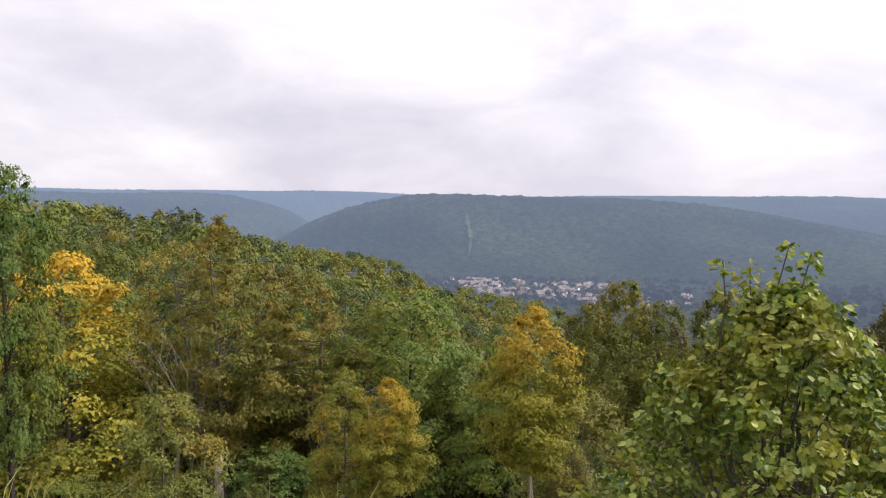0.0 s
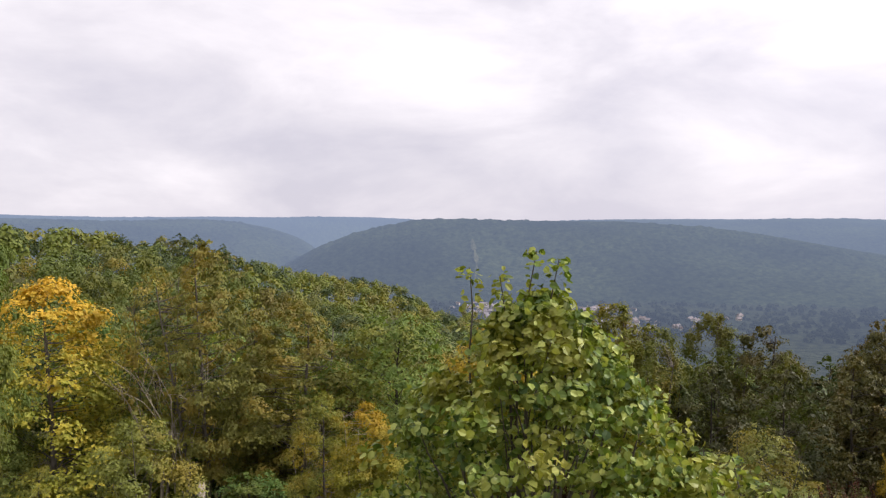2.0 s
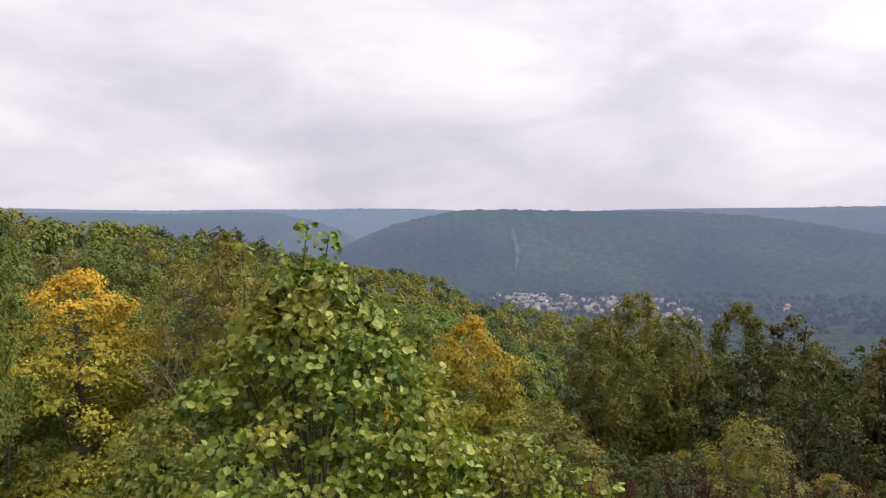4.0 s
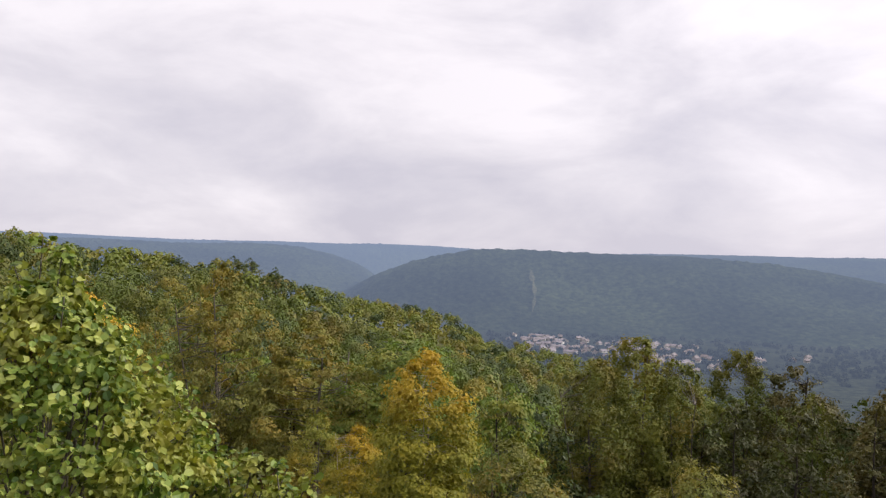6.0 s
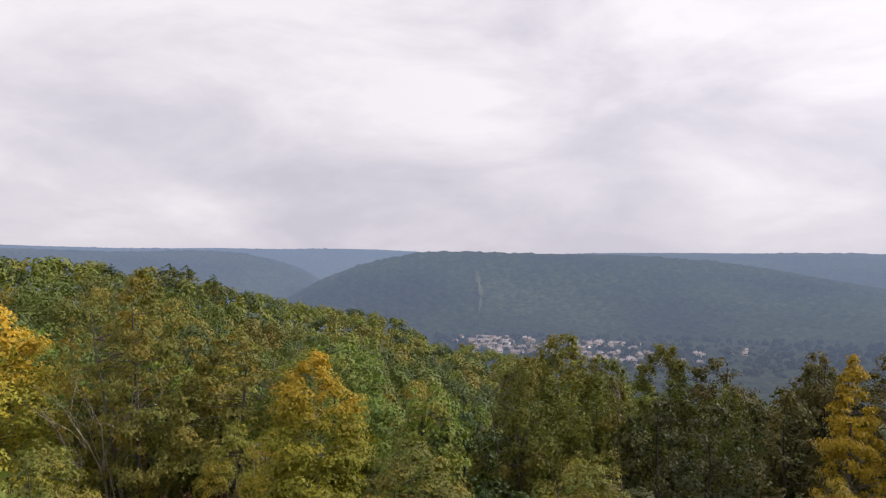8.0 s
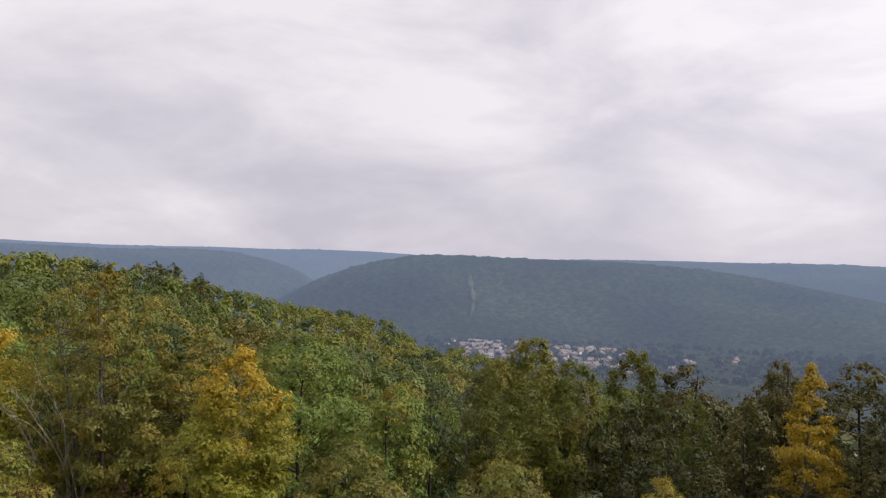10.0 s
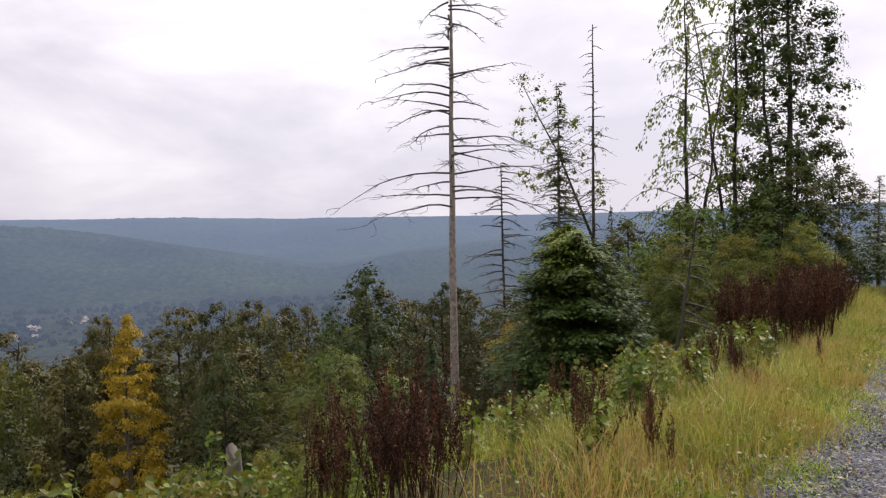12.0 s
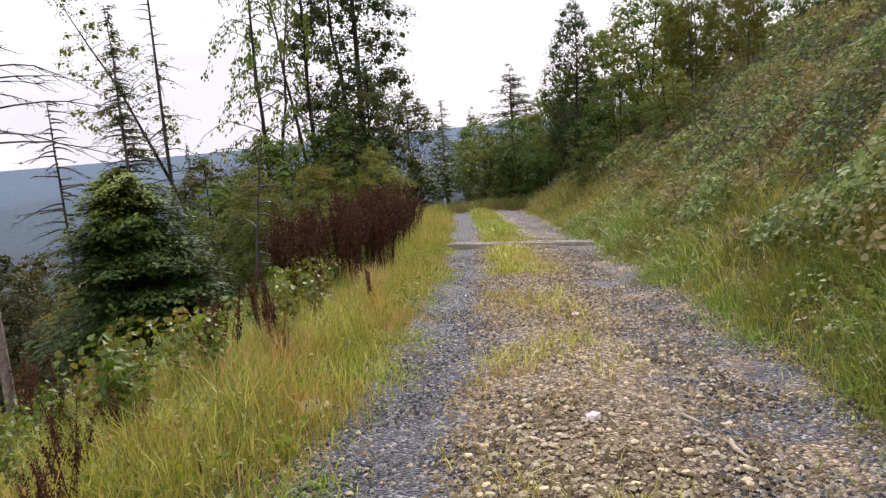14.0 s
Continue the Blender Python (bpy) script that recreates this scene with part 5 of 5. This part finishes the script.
dr = np.random.default_rng(70)
for i in range(130):
    x = dr.uniform(22.6, 33.0)
    dock(x, float(track_y(x)) + HALF + 0.75 + dr.random() * 1.35 + 0.35 * (x < 24), dr.uniform(1.15, 1.55) + 0.15 * (x < 25), i, "dark rust-brown dock seed stalks in a dense stand", "stand of rusty docks")
for i, (x, y, h) in enumerate([(18.4, 3.3, 0.85), (18.5, 3.55, 0.8), (19.6, 3.5, 0.85), (18.2, 3.4, 0.75), (15.2, 2.5, 0.6), (15.6, 2.8, 0.65), (14.9, 3.0, 0.7), (16.4, 3.1, 0.5), (20.6, 4.1, 0.9), (17.3, 4.3, 0.8), (16.2, 4.6, 0.9), (17.9, 5.2, 1.0), (14.6, 2.1, 0.5), (14.9, 2.35, 0.6), (15.1, 2.9, 0.7), (14.7, 2.7, 0.65), (15.5, 3.3, 0.75), (16.0, 3.7, 0.8), (18.9, 3.2, 0.7)]):
    dock(x, y, h, i, "single brown dock stalk in the verge grass", "docks in the grass")
for i in range(20):
    da, dd = radians(dr.uniform(38.5, 50.5)), dr.uniform(4.2, 5.3)
    dock(9.83 + dd * math.sin(da), dd * math.cos(da), dr.uniform(0.75, 1.05), i, "rust-brown dock stalk at the slope's edge", "docks on the slope's edge")
for i in range(26):
    dock(dr.uniform(2.6, 6.4), dr.uniform(4.9, 5.9), dr.uniform(0.55, 0.85), i, "short reddish dock stalk near the hazel", "docks near the hazel")


def weed_mesh(seed, H, leaf, size, n):
    r = np.random.default_rng(seed)
    wood, C, N = [], [], []
    for k in range(r.integers(2, 5)):
        a = r.uniform(0, 6.283)
        e = np.array([math.cos(a) * 0.25, math.sin(a) * 0.25, r.uniform(0.7, 1.0)]) * H
        wood.append(limb((0, 0, -0.05), e, 0.006, 0.002, r, 0.08, 6, 4))
        u = r.uniform(0.15, 1.0, (n, 1))
        b = r.uniform(0, 6.283, n)
        o = np.stack([np.cos(b), np.sin(b), 0.1 + 0 * b], 1) * size * r.uniform(0.4, 1.3, (n, 1))
        C.append(e * u + o)
        N.append(o * 3 / size * 0.2 + [0, 0, 0.7] + r.normal(size=(n, 3)) * 0.4)
    C, N = np.concatenate(C), np.concatenate(N)
    return mesh_arrays("weed_stem", *join(wood), WEED_LEAF, True), mesh_arrays("weed_leaf", *broad_leaves(C, N, size * r.uniform(0.6, 1.3, len(C)), r), leaf)


WEEDS = [weed_mesh(80 + i, 1.0, WEED_LEAF, s, n) for i, (s, n) in enumerate(((0.07, 30), (0.06, 44), (0.085, 24)))]


def weed(x, y, h, i, label, group):
    ob = tagged(new("weed"), label, "weed", group)
    ob.matrix_basis = pose(x, y, float(height(x, y)), 0, 0, i * 71) @ Matrix.Diagonal((h, h, h, 1))
    part("stem", WEEDS[i % 3][0], ob, kind="stuff")
    part("leafage", WEEDS[i % 3][1], ob, kind="stuff")


for i in range(120):
    x, y = dr.uniform(9.8, 22), dr.uniform(3.6, 8.0)
    weed(x, y, dr.uniform(0.45, 0.85), i, "pale green bramble and nettle shoots below the verge", "weeds below the verge")
for i in range(24):
    da, dd = radians(dr.uniform(26, 38)), dr.uniform(4.2, 5.6)
    weed(9.83 + dd * math.sin(da), dd * math.cos(da), dr.uniform(0.45, 0.7), 2 + 3 * i, "broad-leaved yellow-green shoots on the slope's edge", "shoots on the slope's edge")
for i in range(45):
    x = dr.uniform(14, 44)
    weed(x, float(track_y(x)) - HALF - dr.uniform(0.4, 4.5), dr.uniform(0.35, 0.8), i, "leafy weed growing on the grassy bank", "weeds on the bank")
for i in range(10):
    x = dr.uniform(13.8, 22)
    dock(x, float(track_y(x)) + HALF + dr.uniform(0.5, 2.6), dr.uniform(0.4, 0.75), i, "thin brown dock stalk among the verge grasses", "docks among the grasses")
for i in range(75):
    x = dr.uniform(14, 40)
    weed(x, float(track_y(x)) + HALF + dr.uniform(0.9, 3.0), dr.uniform(0.4, 0.9), i, "leafy weed in the verge grass", "weeds in the verge")


for i, (x, y, h) in enumerate([(17.1, -1.75, 0.5), (17.5, -1.7, 0.45), (17.9, -1.8, 0.5), (16.7, -1.9, 0.55), (18.4, -1.95, 0.5), (17.3, -2.1, 0.6)]):
    weed(x, y, h, i, "dark leafy weed at the gravel's edge", "weeds at the gravel's edge")


# ---- grass ----
def blades(X, Y, Z, H, W, r, lean=0.35):
    n = len(X)
    a, b = r.uniform(0, 6.283, n), r.uniform(0, 6.283, n)
    d = np.stack([np.cos(a), np.sin(a), 0 * a], 1)
    o = np.stack([np.cos(b), np.sin(b), 0 * b], 1)
    B = np.stack([X, Y, Z - 0.03], 1)
    h, w = H[:, None], W[:, None]
    l = (lean * r.uniform(0.2, 1.6, n))[:, None]
    up = np.array([0, 0, 1.0])
    M, T = B + up * h * 0.6 + o * h * l * 0.35, B + up * h * (1 - 0.25 * l) + o * h * l
    V = np.stack([B - d * w, B + d * w, M + d * w * 0.7, M - d * w * 0.7, T + d * w * 0.12, T - d * w * 0.12], 1).reshape(-1, 3)
    F = (np.arange(n)[:, None, None] * 6 + np.array([[0, 1, 2, 3], [3, 2, 4, 5]])[None]).reshape(-1, 4)
    return V, F


def grass(label, mat, seed, n, x0, x1, s0, s1, h0, h1, w, side=1, clump=0.0, lean=0.35, bias=1.0, edge=None):
    r = np.random.default_rng(seed)
    x = x0 + (x1 - x0) * r.random(n) ** bias
    s = r.uniform(s0, s1, n) + r.normal(size=n) * 0.12
    if clump:
        k = wave(x, s, 2.1, seed) + 0.6 * wave(x, s, 5.3, seed + 1) + 0.4 * r.normal(size=n)
        ok = k > clump
        x, s = x[ok], s[ok]
    if edge is not None:
        ok = x > edge + 0.95 * (s - s0) + 0.5 * r.normal(size=len(x))
        x, s = x[ok], s[ok]
    y = track_y(x) + side * s
    z = np.where(s > HALF, height(x, y), track_height(x, y))
    tall = np.clip((s - s0 + 0.12) / 0.8, 0.25, 1)
    h = r.uniform(h0, h1, len(x)) * tall * (1 + 0.35 * wave(x, y, 1.7, seed) + 0.25 * wave(x, y, 4.1, seed + 5))
    V, F = blades(x, y, z, np.maximum(h, 0.04), w * (0.7 + 0.03 * np.maximum(x - 14, 0)) * r.uniform(0.6, 1.4, len(x)), r, lean)
    return tagged(new("grass", mesh_arrays("grass", V, F, mat)), label, "grass", kind="stuff")


grass("tall yellow-green grass along the track's verge", GRASS, 91, 44000, 12.6, 26, 1.35, 4.6, 0.10, 0.42, 0.0050, 1, -0.05, 0.5, 1.0, 13.4)
grass("tall yellow-green grass farther along the verge", GRASS, 92, 15000, 26, 47, 1.4, 4.4, 0.3, 0.65, 0.0050, 1, 0.0, 0.45)
grass("creeping tufts at the gravel edge", GRASS_GREEN, 101, 16000, 14.0, 30, 0.95, 1.75, 0.05, 0.16, 0.0058, 1, 0.30, 1.0)
grass("low tufts at the far edge of the gravel", GRASS_GREEN, 102, 13000, 14.5, 34, 1.1, 1.8, 0.05, 0.22, 0.0058, -1, 0.15, 1.0)
grass("short verge grass along the walked track", GRASS, 103, 14000, -4, 12, 1.4, 4.4, 0.12, 0.4, 0.006, 1, -0.1, 0.5)
grass("short bank grass along the walked track", GRASS_GREEN, 104, 12000, -4, 14, 1.6, 5.0, 0.12, 0.4, 0.006, -1, -0.1, 0.5)
grass("fresh green grass clumps in the verge", GRASS_GREEN, 93, 30000, 13.0, 36, 1.4, 5.0, 0.16, 0.42, 0.0055, 1, 0.0, 0.6, 1.0, 13.2)
grass("reddish straw grass along the gravel's edge", GRASS_STRAW, 94, 20000, 13.0, 40, 1.35, 3.4, 0.2, 0.52, 0.0032, 1, 0.15, 0.5)
grass("dry brown tufts on the stony ridge", GRASS_STRAW, 105, 16000, 14.2, 34, -1.0, 0.8, 0.03, 0.12, 0.005, 1, 0.25, 1.1)
grass("rough grass on the slope below the verge", GRASS_GREEN, 95, 8000, 14.5, 28, 4.2, 8.5, 0.2, 0.5, 0.006, 1, -0.2, 0.5)
grass("tall fresh grass at the foot of the bank", GRASS_GREEN, 96, 30000, 14.0, 32, 1.40, 3.1, 0.25, 0.62, 0.0056, -1, -0.3, 0.8)
grass("yellowing grass on the bank's foot", GRASS, 97, 17000, 15.0, 46, 1.5, 4.2, 0.25, 0.6, 0.0048, -1, 0.0, 0.9)
grass("feathery straw grass on the bank", GRASS_STRAW, 98, 12000, 14.5, 42, 1.9, 6.5, 0.35, 0.75, 0.0042, -1, 0.3, 0.7)
grass("sparse grass tufts on the stony ridge", GRASS, 99, 15000, 14.2, 30, -1.0, 0.75, 0.05, 0.18, 0.0058, 1, 0.55, 0.9)
grass("green grass along the middle of the track", GRASS_GREEN, 100, 15000, 28.6, 46, -0.45, 0.55, 0.08, 0.22, 0.0055, 1, 0.0, 0.7)
grass("grass clump before the cross drain", GRASS, 106, 3500, 23.4, 27.0, -0.35, 0.45, 0.08, 0.28, 0.0055, 1, 0.0, 0.7)
grass("rank grass over the bend where the track ends", GRASS_GREEN, 107, 9000, 45.6, 56, -2.4, 2.4, 0.25, 0.6, 0.006, 1, -0.3, 0.7)
grass("straw grass over the bend where the track ends", GRASS_STRAW, 108, 4000, 45.2, 56, -2.4, 2.4, 0.3, 0.6, 0.005, 1, 0.0, 0.7)


# ---- brambles on the uphill bank ----
def brambles(label, mat, seed, n, x0, x1, s0, s1, size, puff, clump=None):
    r = np.random.default_rng(seed)
    x, s = r.uniform(x0, x1, n), r.uniform(s0, s1, n)
    if clump is not None:
        ok = wave(x, s, 0.9, seed) + 0.5 * r.normal(size=n) > clump
        x, s = x[ok], s[ok]
    n = len(x)
    y = track_y(x) - s
    mound = puff * (0.55 + 0.45 * wave(x, y, 1.3, seed) + 0.25 * wave(x, y, 3.1, seed + 3))
    z = height(x, y) + np.maximum(mound, 0.08) * r.uniform(0.25, 1.0, n) ** 0.5
    N = np.stack([0 * x, 0 * x + 0.45, 0 * x + 0.75], 1) + r.normal(size=(n, 3)) * 0.5
    V, F = (leaf_quads if size > 0.1 else broad_leaves)(np.stack([x, y, z], 1), N, size * r.uniform(0.55, 1.3, n), r)
    return tagged(new("bramble_thicket", mesh_arrays("bramble_thicket", V, F, mat)), label, "brambles", kind="stuff")


brambles("dark green bramble thicket covering the bank", BRAMBLE, 111, 62000, 14.0, 30.0, 2.3, 10.5, 0.070, 1.1)
brambles("dark green brambles farther along the bank", BRAMBLE, 112, 22000, 29.0, 46.0, 3.2, 12.0, 0.13, 0.9)
brambles("mixed leafy weeds on the lower bank", WEED_LEAF, 115, 26000, 15.0, 40.0, 1.75, 5.0, 0.055, 0.5, -0.1)
brambles("low leafy herbs among the verge grasses", WEED_LEAF, 116, 15000, 13.6, 32.0, -4.8, -1.45, 0.036, 0.30, 0.05)
brambles("leafy undergrowth among the trees below", WEED_LEAF, 113, 9000, 12.0, 40.0, -14.0, -4.5, 0.11, 0.5, 0.1)
brambles("dark undergrowth at the foot of the trees", BRAMBLE, 114, 14000, 18.0, 52.0, -16.0, -5.2, 0.15, 0.9)


# bare bramble canes arching over the bank
def canes(n, seed):
    r = np.random.default_rng(seed)
    out = []
    for _ in range(n):
        x, s = r.uniform(15, 36), r.uniform(3.0, 9.0)
        y = float(track_y(x)) - s
        z = float(height(x, y))
        a, l = r.uniform(0, 6.283), r.uniform(0.8, 1.8)
        t = np.linspace(0, 1, 6)
        P = np.stack([x + np.cos(a) * l * t, y + np.sin(a) * l * t * 0.7 + 0.25 * t, z + 0.2 + 2.2 * t * (1 - t) * l * 0.55 + 0.1 * t], 1)
        P[:, 2] = np.maximum(P[:, 2], height(P[:, 0], P[:, 1]) + 0.1)
        out.append(tube(P, np.linspace(0.008, 0.003, 6), 3))
    return tagged(new("bramble_canes", mesh_arrays("bramble_canes", *join(out), TWIG, True)), "bare brown bramble canes arching over the bank", "brambles", kind="stuff")


canes(700, 120)


# ---- on the track ----
def drain_bar():
    """A low concrete cross drain: two kerbs and a channel, laid across the track."""
    a, b = Vector((28.55, 3.42, 0)), Vector((27.95, 0.25, 0))
    l = (b - a).length
    parts = [box_arrays(0, y, -0.02, l, 0.075, 0.14) for y in (-0.085, 0.085)]
    m = (a + b) / 2
    ob = tagged(new("cross_drain"), "weathered pale concrete drain laid across the track", "drain")
    ob.matrix_basis = pose(m.x, m.y, -SLOPE * m.x + 0.03, 0, 0, math.degrees(math.atan2(b.y - a.y, b.x - a.x)))
    for q in parts:
        bm = bmesh.new()
        vs = [bm.verts.new(v) for v in q[0]]
        for f in q[1]:
            bm.faces.new([vs[i] for i in f])
        bmesh.ops.bevel(bm, geom=bm.edges[:], offset=0.012, segments=2, affect="EDGES")
        me = bpy.data.meshes.new("drain_kerb")
        bm.to_mesh(me)
        bm.free()
        me.materials.append(CONCRETE)
        part("kerb", me, ob)
    part("channel", mesh_arrays("drain_channel", *box_arrays(0, 0, -0.03, l, 0.085, 0.03), CONCRETE), ob)


drain_bar()


def stick(x, y, l, turn, r0, seed):
    r = np.random.default_rng(seed)
    t = np.linspace(-0.5, 0.5, 7)
    V1 = tube(np.stack([t * l, np.sin(t * 5 + seed) * 0.02, 0.01 * np.cos(t * 4)], 1), r0 * np.array([0.25, 0.45, 0.85, 0.7, 0.9, 0.55, 0.2]), 7)
    V2 = limb((0.1 * l, 0, 0), (0.28 * l, 0.09, 0.05), r0 * 0.5, r0 * 0.2, r, 0.1, 4, 5)
    ob = tagged(new("stick", mesh_arrays("stick", *join([V1, V2]), BARK_PALE, True)), "short weathered dead stick lying on the gravel", "stick")
    ob.matrix_basis = pose(x, y, float(track_height(x, y)) + r0 * 0.7, 0, 3.75, turn)


stick(16.68, -0.42, 0.22, 20, 0.014, 1)
stick(16.25, -0.60, 0.30, 12, 0.019, 2)
stick(17.6, -0.25, 0.16, 20, 0.012, 3)
stick(19.3, 0.95, 0.30, 150, 0.010, 4)


def stone_mesh(seed, flat=0.6):
    r = np.random.default_rng(seed)
    bm = bmesh.new()
    bmesh.ops.create_icosphere(bm, subdivisions=1, radius=0.5)
    for v in bm.verts:
        v.co = Vector((v.co.x * r.uniform(0.75, 1.2), v.co.y * r.uniform(0.65, 1.05), v.co.z * flat * r.uniform(0.7, 1.2)))
    me = bpy.data.meshes.new("stone")
    bm.to_mesh(me)
    bm.free()
    return me


def rock(x, y, size, label, colour, flat=0.5, seed=5):
    me = stone_mesh(seed, flat)
    me.materials.append(colour)
    ob = tagged(new("rock", me), label, "rock")
    ob.matrix_basis = pose(x, y, float(track_height(x, y)) + size * flat * 0.25, 0, 0, seed * 50) @ Matrix.Diagonal((size, size, size, 1))


PALE = plain_material("pinkish_quartz", (0.5, 0.44, 0.44), (0.72, 0.66, 0.66), 20)
SAND = plain_material("sandy_stone", (0.30, 0.24, 0.16), (0.46, 0.39, 0.28), 14)
rock(16.63, 0.13, 0.11, "pinkish white stone on the gravel ridge", PALE, 0.6, 3)
rock(16.98, 2.02, 0.34, "flat sandy stone at the verge's edge", SAND, 0.3, 7)
rock(17.3, 2.1, 0.22, "flat brownish stone at the verge's edge", SAND, 0.3, 8)
rock(19.9, 0.35, 0.10, "pale stone on the gravel ridge", PALE, 0.5, 9)


def pebbles(label, mat, seed, n, x0, x1, s0, s1, lo, hi, bias):
    """Loose stones strewn over the track, each a squashed eight-sided chip."""
    r = np.random.default_rng(seed)
    x = x0 + (x1 - x0) * r.random(n) ** bias
    s = r.uniform(s0, s1, n) + r.normal(size=n) * 0.09
    y = track_y(x) + s
    z = track_height(x, y)
    k = lo + (hi - lo) * r.random(n) ** 2.6
    D = np.array([[1, 0, 0], [0.2, 0.9, 0], [-1, 0.1, 0], [-0.1, -0.9, 0], [0.1, 0.1, 0.7], [0, 0, -0.6]])
    a = r.uniform(0, 6.283, n)
    c, sn = np.cos(a), np.sin(a)
    P = D[None] * r.uniform(0.7, 1.2, (n, 6, 3)) * k[:, None, None] * 0.5
    V = np.stack([P[..., 0] * c[:, None] - P[..., 1] * sn[:, None] + x[:, None], P[..., 0] * sn[:, None] + P[..., 1] * c[:, None] + y[:, None], P[..., 2] + z[:, None] + k[:, None] * 0.1], -1)
    f = np.array([[0, 1, 4], [1, 2, 4], [2, 3, 4], [3, 0, 4], [1, 0, 5], [2, 1, 5], [3, 2, 5], [0, 3, 5]])
    F = (np.arange(n)[:, None, None] * 6 + f[None]).reshape(-1, 3)
    return tagged(new("gravel", mesh_arrays("gravel", V.reshape(-1, 3), F, mat)), label, "gravel", kind="stuff")


pebbles("tan and brown stones on the ridge of the track", STONE, 131, 30000, 13.6, 30, -1.05, 0.8, 0.016, 0.055, 2.0)
pebbles("grey chippings in the wheel ruts", CHIP, 132, 15000, 13.6, 27, 0.4, 1.7, 0.012, 0.04, 1.6)
pebbles("grey chippings in the second wheel rut", CHIP, 133, 11000, 13.6, 27, -1.7, -0.6, 0.012, 0.045, 1.6)
pebbles("tan stones along the track's edges", STONE, 134, 9000, 13.6, 27, -1.75, -0.7, 0.014, 0.048, 1.8)
pebbles("pale stones scattered in the wheel ruts", STONE, 135, 1500, 13.6, 27, 0.6, 1.7, 0.012, 0.05, 1.4)

# the nearest large stones of the ridge, one by one
STONES = []
for i in range(6):
    me = stone_mesh(140 + i, 0.55)
    me.materials.append(STONE)
    STONES.append(me)
sr = np.random.default_rng(150)
for i in range(280):
    x, s = sr.uniform(14.4, 18.6), sr.uniform(-0.95, 0.65)
    y = float(track_y(x)) + s
    k = 0.026 + 0.04 * sr.random() ** 2
    ob = part("stone", STONES[i % 6], road)
    ob.matrix_basis = pose(x, y, float(track_height(x, y)) + k * 0.12, sr.uniform(-15, 15), sr.uniform(-15, 15), sr.uniform(0, 360)) @ Matrix.Diagonal((k, k, k, 1))
